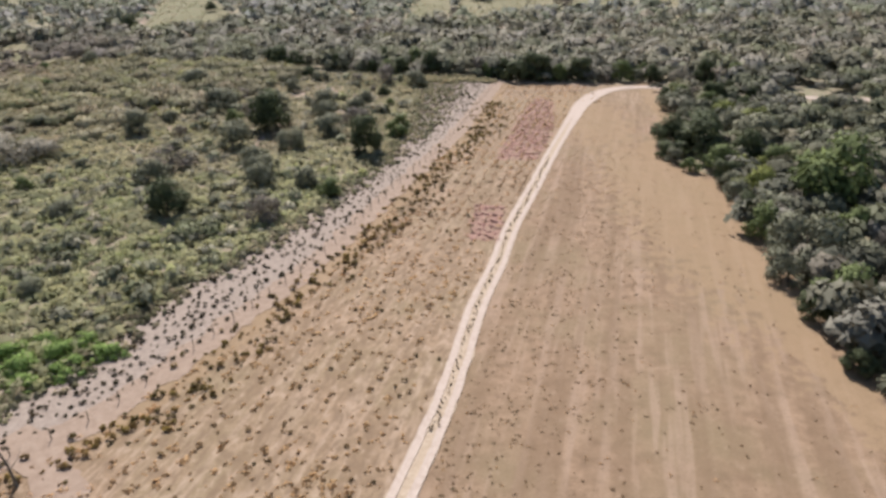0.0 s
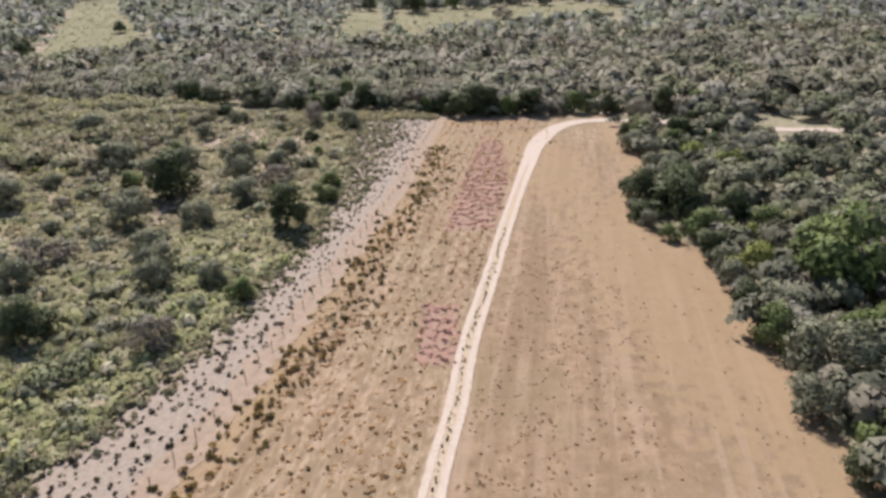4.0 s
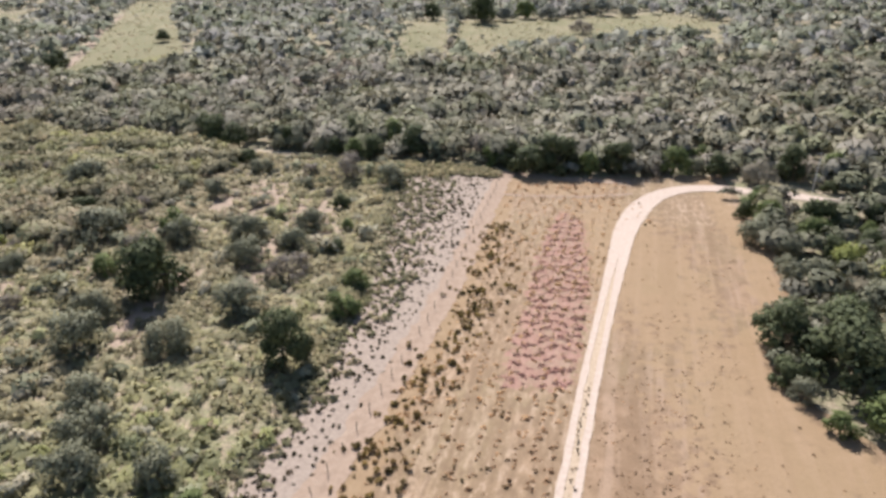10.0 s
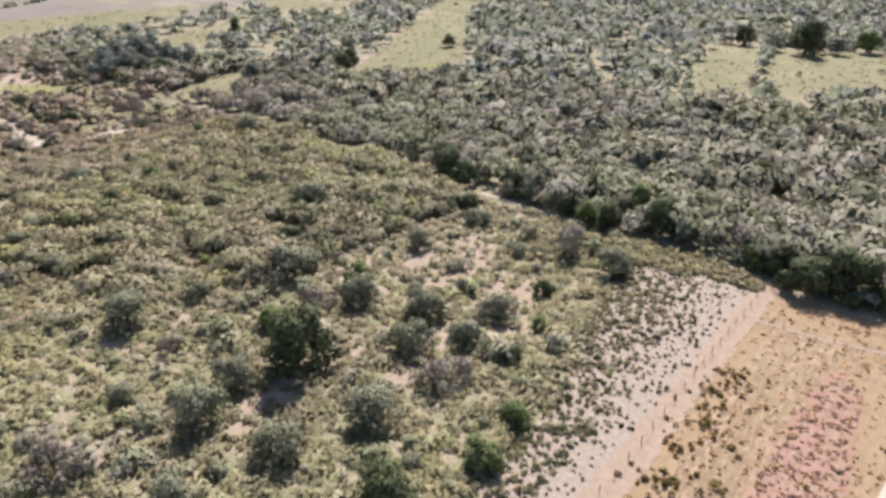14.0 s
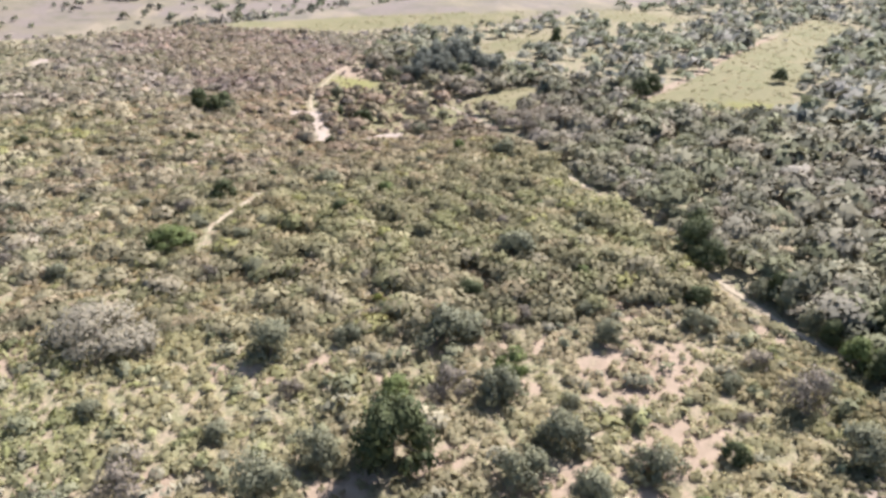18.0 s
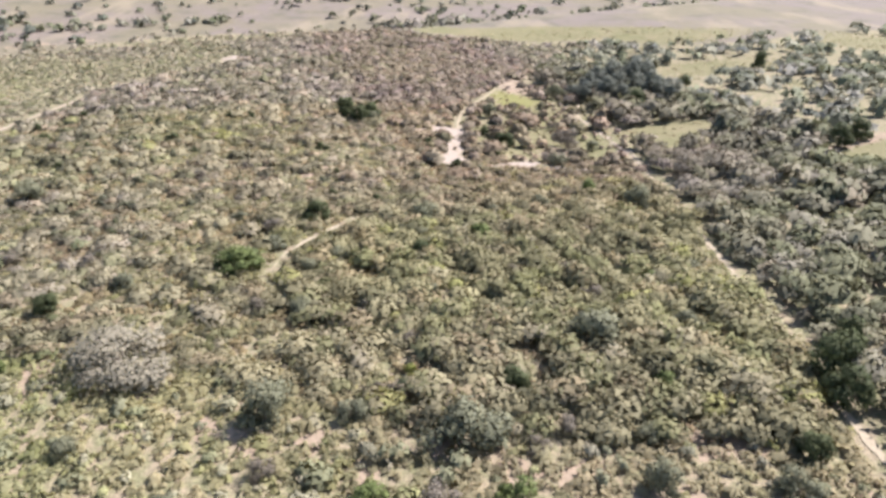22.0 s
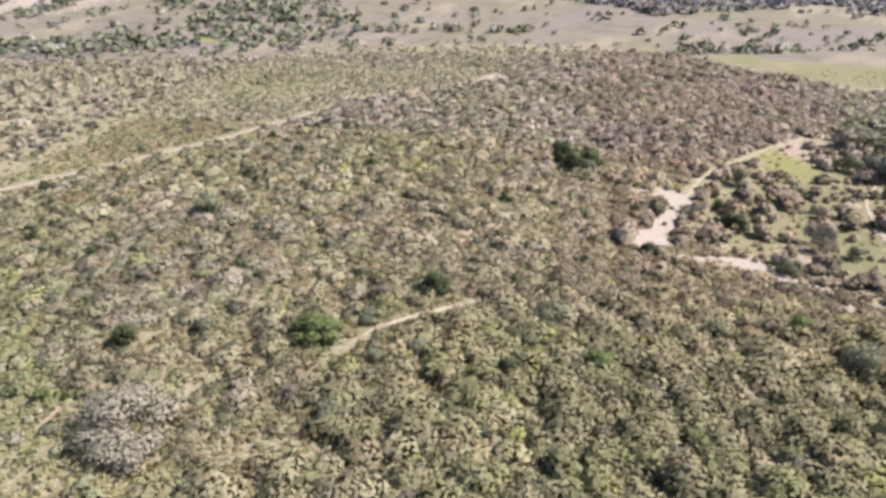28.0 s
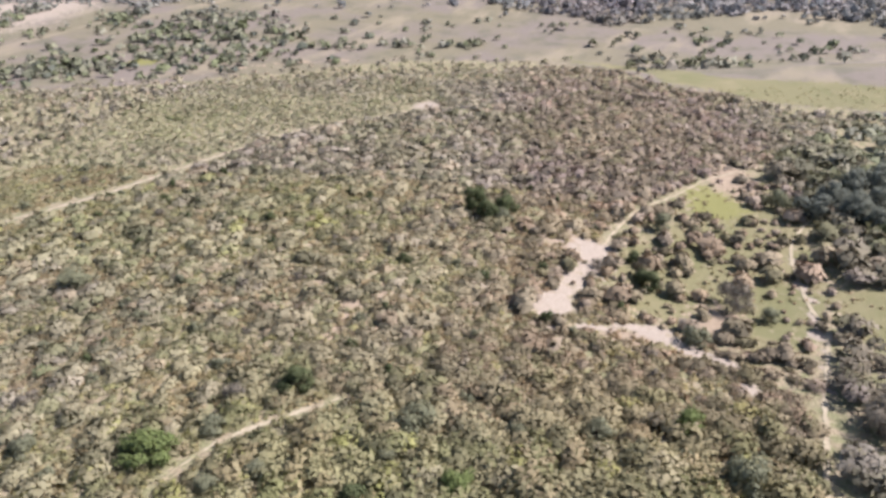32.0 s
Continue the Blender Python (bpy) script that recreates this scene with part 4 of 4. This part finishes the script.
    # grass between the scrub
    x, y = scatter(scrubland, (-260, 40, -44, 272), 36000, rng)
    x, y = x[:21000], y[:21000]
    r = rng.uniform(0.45, 1.15, len(x))
    dry = smooth(0.4, 0.62, 0.5 * patch(x, y, 2.1, 5.0) + 0.5 * patch(x, y, 5.5, 9.0))[:, None]
    tone = species(len(x), {"straw": 2, "hay": 4, "brown": 3}, rng) * dry * np.array([0.98, 0.92, 0.84]) + species(len(x), {"olive": 8, "yellow": 2, "green": 1}, rng) * (1 - dry) * np.array([1.45, 1.4, 1.27])
    bushes("scrub_grass", x, y, r, 0.25 + r * rng.uniform(0.3, 0.6, len(x)), tone, 9, "dry grass and low plants between the scrub", "grass", rng, TUFT, 0.0, 0.42, loose=0.5, up=1.0)
    # shrubs among the savanna grass
    x, y = scatter(lambda a, b: savanna(a, b), (-150, 25, 0, 240), 1700, rng)
    ok = free(x, y, 0.42)
    x, y = x[ok], y[ok]
    r = rng.uniform(0.45, 1.2, len(x)) * rng.choice([1, 1, 1.6], len(x))
    bushes("savanna_shrubs", x, y, r, r * rng.uniform(0.9, 1.5, len(x)), species(len(x), {"olive": 6, "green": 6, "hay": 2, "dark": 1.0, "lime": 1}, rng) * np.array([1.45, 1.4, 1.5]), 44,
           "small olive and green shrubs in dry grass", "shrubs", rng, leaf=0.25)
    x, y = scatter(lambda a, b: (a < xline(STRIP_EDGE, b) - 2) & clear(a, b) & (rng.random(len(a)) < (0.2 + 0.8 * smooth(0.42, 0.62, patch(a, b, 3.7, 6.0))) * smooth(142, 95, b)), (-150, 40, -14, 142), 2900, rng)
    ok = free(x, y, 0.35)
    x, y = x[ok][:620], y[ok][:620]
    r = np.clip(1.05 * np.exp(rng.normal(0, 0.4, len(x))), 0.5, 2.4)
    bushes("grassland_bushes", x, y, r, r * rng.uniform(0.8, 1.3, len(x)), species(len(x), {"dark": 3, "green": 6, "olive": 5, "grey": 1.5}, rng) * np.array([1.12, 1.14, 1.08]), 62,
           "dark green and olive bushes in rank grass", "shrubs", rng, leaf=0.17, loose=0.6)
    x, y = scatter(lambda a, b: (a < xline(STRIP_EDGE, b) - 2) & (a > -165), (-165, -64, -40, 62), 2600, rng)
    ok = (y < 30) | (x < -100)
    x, y = x[ok], y[ok]
    r = np.clip(1.1 * np.exp(rng.normal(0, 0.4, len(x))), 0.4, 2.4)
    bushes("south_scrub", x, y, r, r * rng.uniform(0.5, 1.1, len(x)), species(len(x), {"hay": 4, "green": 4, "olive": 6, "dark": 2}, rng) * np.array([1.35, 1.3, 1.25]), 26,
           "olive scrub and rank grass south of the clearing", "scrub", rng, leaf=0.3, loose=0.7, up=0.7)
    # thickets, hedges and single trees on the far slope across the valley
    def slope_trees(a, b):
        def clump(cx, cy, sx, sy):
            return np.exp(-((a - cx) / sx) ** 2 - ((b - cy) / sy) ** 2)

        def row(points, half):
            return np.exp(-(away(a, b, points) / half) ** 2)
        w = -a - 0.25 * (b - 180)
        lump = smooth(0.42, 0.66, patch(a, b, 5.0, 3.0))
        thick = 1.2 * row([(-470, -230), (-480, -175), (-512, -109)], 20) + 0.9 * row([(-417, -150), (-439, -113)], 12) + 0.3 * lump * row([(-430, -180), (-520, -90)], 40)
        thick = thick + (0.35 + 0.9 * lump) * row([(-555, -75), (-625, -95), (-650, -70), (-600, -10), (-555, -10)], 30)
        thick = thick + (0.25 + 0.7 * lump) * row([(-600, 10), (-589, 22), (-583, 72), (-598, 101), (-597, 143), (-612, 169)], 5)
        thick = thick + 1.0 * row([(-552, -285), (-601, -262), (-653, -262), (-700, -268)], 9) + 0.8 * clump(-665, -165, 40, 18)
        thick = thick + 0.9 * clump(-631, 350, 8, 15) + 0.9 * row([(-462, 340), (-470, 370), (-452, 395)], 9)
        wood = inside(a, b, [(-760, 160), (-725, 205), (-712, 255), (-678, 280), (-708, 330), (-715, 370), (-760, 440), (-700, 520), (-1100, 900), (-1100, 160)])
        thick = thick + wood * (0.55 + 0.5 * lump) + 0.35 * smooth(800, 840, w) + 0.6 * row([(-575, 300), (-520, 335), (-470, 352), (-440, 400)], 7) + 0.014 + 0.16 * smooth(0.64, 0.74, patch(a, b, 10.0, 6.0))
        return (a < np.interp(b, *zip(*[(q, p) for p, q in RIM])) - 6) & (w > 440) & (rng.random(len(a)) < thick)
    x, y = scatter(slope_trees, (-1050, -420, -420, 800), 26000, rng)
    r = rng.uniform(1.4, 3.0, len(x)) * rng.choice([1, 1, 1.3, 1.7], len(x))
    # distance haze put into the leaf colour: paler and bluer beyond 640 m west
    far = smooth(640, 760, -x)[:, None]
    hazed_hue = species(len(x), {"dark": 3, "green": 4, "olive": 4, "grey": 3, "slate": 2}, rng) * (1 - far) * np.array([1.25, 1.27, 1.3]) + species(len(x), {"slate": 4, "grey": 4}, rng) * far * np.array([1.45, 1.42, 1.75])
    bushes("far_slope_trees", x, y, r, r * rng.uniform(0.9, 1.4, len(x)), hazed_hue, 12,
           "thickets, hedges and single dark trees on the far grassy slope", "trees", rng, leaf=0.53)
    # trees dotted over the pastures
    x, y = scatter(lambda a, b: (zones(a, b)["meadow"] > 0.5) & (-a - 0.25 * (b - 180) < 480), (-480, 280, 160, 620), 900, rng)
    x, y = x[::14], y[::14]
    r = rng.uniform(0.7, 2.0, len(x))
    bushes("pasture_shrubs", x, y, r, r * 1.3, species(len(x), {"dark": 3, "olive": 3, "grey": 2}, rng), 24, "small dark shrubs dotted over pale pasture", "shrubs", rng)


plant_scrub()


def tufts(name, x, y, radius, tall, colour, n, label, rng, category="grass"):
    """Grass tussocks: n leaning blades each, spreading from one foot."""
    k = len(x)
    z = height(x, y) + 0.05
    a = rng.uniform(0, math.tau, (k, n))
    lean = rng.uniform(0.2, 1.0, (k, n)) * radius[:, None]
    tip = np.stack([x[:, None] + np.cos(a) * lean, y[:, None] + np.sin(a) * lean, z[:, None] + tall[:, None] * rng.uniform(0.55, 1.1, (k, n))], 2)
    w = radius[:, None] * rng.uniform(0.25, 0.45, (k, n))
    foot = np.stack([x[:, None] + np.cos(a) * lean * 0.3, y[:, None] + np.sin(a) * lean * 0.3, np.repeat(z[:, None] - 0.04, n, 1)], 2)
    side = np.stack([-np.sin(a) * w, np.cos(a) * w, np.zeros_like(a)], 2)
    mid = 0.5 * (foot + tip) + np.array([0, 0, 1]) * tall[:, None, None] * 0.16
    v = np.stack([foot, mid - side, tip, mid + side], 2).reshape(-1, 3)
    f = np.arange(len(v)).reshape(-1, 4)
    up = np.stack([np.cos(a), np.sin(a), np.full_like(a, 1.2)], 2)
    ob = mesh_object(name, v, f, TUFT, colour=np.repeat(colour, n * 4, 0), normals=np.repeat(up.reshape(-1, 3), 4, 0))
    return tagged(ob, label, category, kind="stuff")


def plant_grass():
    rng = np.random.default_rng(33)
    # tall grass of the savanna
    x, y = scatter(lambda a, b: (a > xline(SCRUB_EDGE, b) - 6) & (a < xline(STRIP_EDGE, b) - 1) & (b < wood_y(a) - 1.5) & ((zones(a, b)["bare"] < 0.5) | (rng.random(len(a)) < 0.4)), (-150, 25, 0, 240), 30000, rng)
    x, y = x[:12000], y[:12000]
    r = np.clip(0.72 * np.exp(rng.normal(0, 0.4, len(x))), 0.25, 1.5)
    dry = smooth(0.38, 0.62, 0.5 * patch(x, y, 2.3, 5.0) + 0.5 * patch(x, y, 6.0, 9.0))[:, None]
    dry = dry * (0.35 + 0.45 * smooth(105, 165, y))[:, None] + 0.2 * smooth(120, 160, y)[:, None]
    tone = species(len(x), {"straw": 3, "hay": 6}, rng) * dry * np.array([1.0, 0.97, 0.96]) + species(len(x), {"hay": 3, "lime": 1.5, "olive": 6, "yellow": 2, "green": 1}, rng) * (1 - dry) * (np.array([1.40, 1.36, 1.32]) + smooth(165, 105, y)[:, None] * np.array([-0.04, 0.14, -0.1]))
    tone = tone.mean(0) + 0.65 * (tone - tone.mean(0))
    bushes("savanna_grass", x, y, r, 0.15 + r * rng.uniform(0.5, 0.85, len(x)), tone, 17,
           "yellow-green and straw-coloured tall grass tussocks", "grass", rng, TUFT, 0.0, 0.34, loose=0.4, up=1.15)
    x, y = scatter(lambda a, b: (zones(a, b)["meadow"] > 0.42) & (-a - 0.25 * (b - 180) < 480), (-420, 235, 160, 620), 30000, rng)
    x, y = x[:2600], y[:2600]
    r = rng.uniform(0.4, 1.0, len(x))
    bushes("pasture_grass", x, y, r, r * rng.uniform(0.12, 0.3, len(x)), species(len(x), {"straw": 4, "yellow": 6, "lime": 1}, rng), 9,
           "tufty yellow-green pasture grass", "grass", rng, TUFT, -0.1, 0.45)
    # tussocks of the ashen strip
    x, y = scatter(lambda a, b: (a > xline(STRIP_EDGE, b) - 1.5) & (a < xline(FENCE, b) - 0.3 - 3.2 * smooth(95, 150, b) * rng.random(len(a)) ** 0.5), (-80, 26, 20, 221), 20500, rng)
    x, y = thinned(x, y, 0.78)
    r = np.clip(0.285 * np.exp(rng.normal(0, 0.3, len(x))), 0.14, 0.5)
    bushes("strip_tussocks", x, y, r, r * rng.uniform(0.9, 1.3, len(x)), species(len(x), {"dark": 8, "brown": 1}, rng) * np.array([0.52, 0.42, 0.32]), 14, "small dark tussocks dotted over the ashen strip", "grass", rng, TUFT, 0.0, 0.40)
    x, y = scatter(lambda a, b: (a > xline(STRIP_EDGE, b) - 3) & (rng.random(len(a)) > (a - xline(STRIP_EDGE, b)) / (3.5 + 10 * smooth(130, 205, b))), (-80, 26, 20, 222), 26000, rng)
    x, y = x[:5200], y[:5200]
    r = rng.uniform(0.3, 0.75, len(x))
    bushes("strip_grass", x, y, r, r * rng.uniform(0.6, 1.1, len(x)), species(len(x), {"yellow": 4, "olive": 4, "green": 2, "straw": 3}, rng), 9, "low green and straw grass spreading into the ashen strip", "grass", rng, TUFT, -0.05, 0.5)
    # rank grass between the strip's end and the wood
    x, y = scatter(lambda a, b: (b < wood_y(a) - 0.3) & (b > 218 + 2 * patch(a, b, 1.5, 2.0)), (-26, 216, 17, 233), 1900, rng)
    r = np.clip(0.6 * np.exp(rng.normal(0, 0.4, len(x))), 0.2, 1.2)
    bushes("wood_edge_grass", x, y, r, 0.15 + r * rng.uniform(0.5, 0.9, len(x)), species(len(x), {"hay": 4, "olive": 5, "straw": 2, "green": 2}, rng) * np.array([1.15, 1.1, 1.0]), 15,
           "tawny and olive rank grass below the wood", "grass", rng, TUFT, 0.0, 0.34, loose=0.5, up=0.75)
    # dark bunches along the fence
    x, y = scatter(lambda a, b: (np.abs(a - xline(FENCE, b) - 5.4 - 0.9 * np.sin(b * 0.13)) < np.abs(rng.normal(0, 2.7, len(a)))) & (rng.random(len(a)) < 0.22 + 0.6 * patch(a, b, 1.1, 1.0)), (-60, 26, 30, 192), 30000, rng)
    x, y = x[:1400], y[:1400]
    r = rng.uniform(0.18, 0.5, len(x))
    bushes("fence_bunches", x, y, r, r * rng.uniform(1.1, 1.9, len(x)), species(len(x), {"dark": 5, "yellow": 3, "brown": 5}, rng) * np.array([1.0, 0.76, 0.44]), 16, "dark and yellowish grass bunches inside the fence", "grass", rng, TUFT, 0.0, 0.45)
    # stubble of the field, west of the road and thinner east of it
    x, y = scatter(lambda a, b: (a > xline(FENCE, b) + 2.5) & (a < xline(ROAD_LINE, b) - 2), (-45, 26, 45, 215), 32000, rng)
    rows = np.sin((x - 0.33 * y) * 2.9 + 0.8 * np.sin(y * 0.3)) + 1.6 * patch(x, y, 6.0, 3.0) > 0.75
    x, y = x[rows][:3000], y[rows][:3000]
    r = rng.uniform(0.14, 0.42, len(x)) * rng.choice([1, 1, 1, 1.4], len(x))
    bushes("field_stubble", x, y, r, 0.1 + r * rng.uniform(0.0, 0.15, len(x)), species(len(x), {"straw": 7, "brown": 3}, rng) * np.array([1.2, 0.96, 0.8]), 7, "brown and straw stubble on the mown field", "grass", rng, TUFT, 0.1, 0.5)
    x, y = scatter(lambda a, b: (a > xline(FENCE, b) + 5) & (a < xline(ROAD_LINE, b) - 2), (-45, 26, 45, 212), 2600, rng)
    x, y = x[:260], y[:260]
    r = rng.uniform(0.14, 0.36, len(x))
    bushes("field_tufts", x, y, r, r * rng.uniform(1.0, 1.6, len(x)), species(len(x), {"dark": 2, "brown": 5}, rng) * np.array([0.95, 0.75, 0.55]), 9, "sparse brown tufts on the mown field", "grass", rng, TUFT, 0.0, 0.5)
    x, y = scatter(lambda a, b: (a > xline(ROAD_LINE, b) + 2.0) & (a < xline(TREE_LINE, b) - 0.5)
                   & (rng.random(len(a)) < 0.1 + 0.9 * smooth(30, 16, a - xline(ROAD_LINE, b) + 8 * patch(a, b, 4.0, 3.0)) * smooth(165, 120, b) * (0.35 + 0.65 * patch(a, b, 2.0, 7.0))), (-20, 26, 62, 205), 42000, rng)
    x, y = x[:8500], y[:8500]
    r = 0.07 + 0.2 * rng.random(len(x)) ** 2
    bushes("thin_stubble", x, y, r, r * 0.55, species(len(x), {"brown": 6, "dark": 1.5, "straw": 2}, rng) * np.array([1.12, 0.9, 0.76]), 7, "sparse brown stubble on the mown field", "grass", rng, TUFT, -0.1, 0.5, up=1.0)
    # reddish rows of cut stalks
    x, y = scatter(lambda a, b: inside(a, b, RED_NEAR) | inside(a, b, RED_FAR), (3, 97, 32, 202), 12000, rng)
    band = np.sin(y * 2.6 + 2.2 * np.sin(x * 0.55 + y * 0.21) + 1.6 * np.sin(x * 0.9 - y * 0.13)) > 0.15
    x, y = x[band][:1800], y[band][:1800]
    r = rng.uniform(0.18, 0.4, len(x))
    red = np.array([0.30, 0.172, 0.15]) * rng.uniform(0.55, 1.35, (len(x), 1))
    bushes("red_stalks", x, y, r, r * rng.uniform(0.4, 0.8, len(x)), red, 9, "curving rows of reddish cut stalks on the field", "stalks", rng, TUFT, -0.05, 0.42, loose=0.5, up=1.0)
    # grass strip down the middle of the road
    p = glide(ROAD_LINE[4:11], 0.5)
    p = p[rng.random(len(p)) < 0.75] + rng.normal(0, 0.16, (1, 2))
    p = p + rng.normal(0, 0.2, p.shape)
    r = rng.uniform(0.12, 0.3, len(p))
    tufts("road_crown_grass", p[:, 0], p[:, 1], r, r * 0.9 + 0.12, species(len(p), {"straw": 1, "brown": 6}, rng) * np.array([0.95, 0.8, 0.65]), 6, "dry grass between the wheel tracks", rng)


plant_grass()


# ---- fence, pole, dead tree ----
def post(seed, mat):
    rng = np.random.default_rng(seed)
    bm = bmesh.new()
    tip = (rng.normal(0, 0.06), rng.normal(0, 0.06), 1.32 + rng.uniform(-0.12, 0.12))
    limb(bm, (0, 0, -0.2), (tip[0] * 0.5, tip[1] * 0.5, 0.75), 0.058, 0.052, 7)
    limb(bm, (tip[0] * 0.5, tip[1] * 0.5, 0.74), tip, 0.053, 0.044, 7)
    return bm


def build_fence():
    wood, n, l, b = material("weathered_post_wood", 0.9)
    l.new(ramp(wood, noise_node(wood, 5.0, 4, 0.6, (1, 1, 0.15)), [(0.3, (0.06, 0.045, 0.035)), (0.7, (0.17, 0.14, 0.11))]), b.inputs["Base Color"])
    wire, n, l, b = material("rusty_wire", 0.5)
    l.new(ramp(wire, noise_node(wire, 20.0), [(0.3, (0.10, 0.07, 0.05)), (0.7, (0.22, 0.19, 0.16))]), b.inputs["Base Color"])
    b.inputs["Metallic"].default_value = 0.7
    line = glide(FENCE[3:], 0.25)
    run = np.concatenate([[0], np.cumsum(np.hypot(*np.diff(line, axis=0).T))])
    at = np.arange(0, run[-1], 3.6)
    px, py = np.interp(at, run, line[:, 0]), np.interp(at, run, line[:, 1])
    root = tagged(new("fence"), "weathered wooden post and wire fence along the field", "fence")
    shapes = [part("post", post(k, wood), wood, root) for k in range(5)]
    for k, (x, y) in enumerate(zip(px, py)):
        ob = shapes[k] if k < 5 else shapes[k % 5].copy()
        if k >= 5:
            scene.collection.objects.link(ob)
        ob.location, ob.rotation_euler = (x, y, float(height(x, y))), (0, 0, k * 2.1)
    for zz in (0.45, 0.85, 1.25):
        cu = bpy.data.curves.new("wire", "CURVE")
        cu.dimensions, cu.bevel_depth, cu.bevel_resolution = "3D", 0.006, 1
        sp = cu.splines.new("POLY")
        sp.points.add(len(px) - 1)
        for p, x, y in zip(sp.points, px, py):
            p.co = (x + 0.09, y, float(height(x, y)) + zz, 1)
        cu.materials.append(wire)
        ob = new("wire", cu)
        ob.parent = root


build_fence()


def build_pole():
    m, n, l, b = material("grey_pole_concrete", 0.85)
    l.new(ramp(m, noise_node(m, 3.0), [(0.3, (0.32, 0.30, 0.27)), (0.7, (0.46, 0.43, 0.39))]), b.inputs["Base Color"])
    root = tagged(new("utility_pole"), "slender grey utility pole beside the dusty road", "pole")
    root.location = (84, 208.5, float(height(84, 208.5)))
    bm = bmesh.new()
    limb(bm, (0, 0, -0.3), (0, 0, 9.0), 0.17, 0.10, 10)
    part("shaft", bm, m, root)
    bm = bmesh.new()
    bmesh.ops.create_cube(bm, size=1, matrix=Matrix.Translation((0, 0.14, 8.4)) @ Matrix.Diagonal((1.8, 0.09, 0.12, 1)))
    bmesh.ops.bevel(bm, geom=bm.edges[:], offset=0.015, segments=1, affect="EDGES")
    part("crossarm", bm, BARK, root)
    for x in (-0.75, 0.0, 0.75):
        bm = bmesh.new()
        limb(bm, (x, 0.14, 8.46), (x, 0.14, 8.68), 0.06, 0.035, 8)
        part("insulator", bm, m, root)


build_pole()


def build_dead_tree():
    rng = np.random.default_rng(5)
    root = tagged(new("dead_tree"), "leafless grey dead tree leaning beside bare soil", "dead tree")
    root.location = (-38.2, 46.2, 0)
    bm = bmesh.new()
    limb(bm, (0, 0, -0.3), (-0.5, 0.3, 2.4), 0.16, 0.11, 8)
    limb(bm, (-0.5, 0.3, 2.3), (-1.2, 0.5, 4.6), 0.11, 0.06, 7)
    part("trunk", bm, BARK, root)
    for k in range(7):
        bm = bmesh.new()
        s = rng.uniform(0.35, 1.0)
        a = np.array([-1.2 * s, 0.5 * s, 4.6 * s])
        d = np.array([rng.normal(0, 1.0), rng.normal(0, 1.0), rng.uniform(0.4, 1.4)])
        limb(bm, a, a + d * 0.6, 0.05, 0.03, 5)
        limb(bm, a + d * 0.58, a + d * 1.1 + rng.normal(0, 0.2, 3), 0.03, 0.012, 4)
        part("branch", bm, BARK, root)


build_dead_tree()
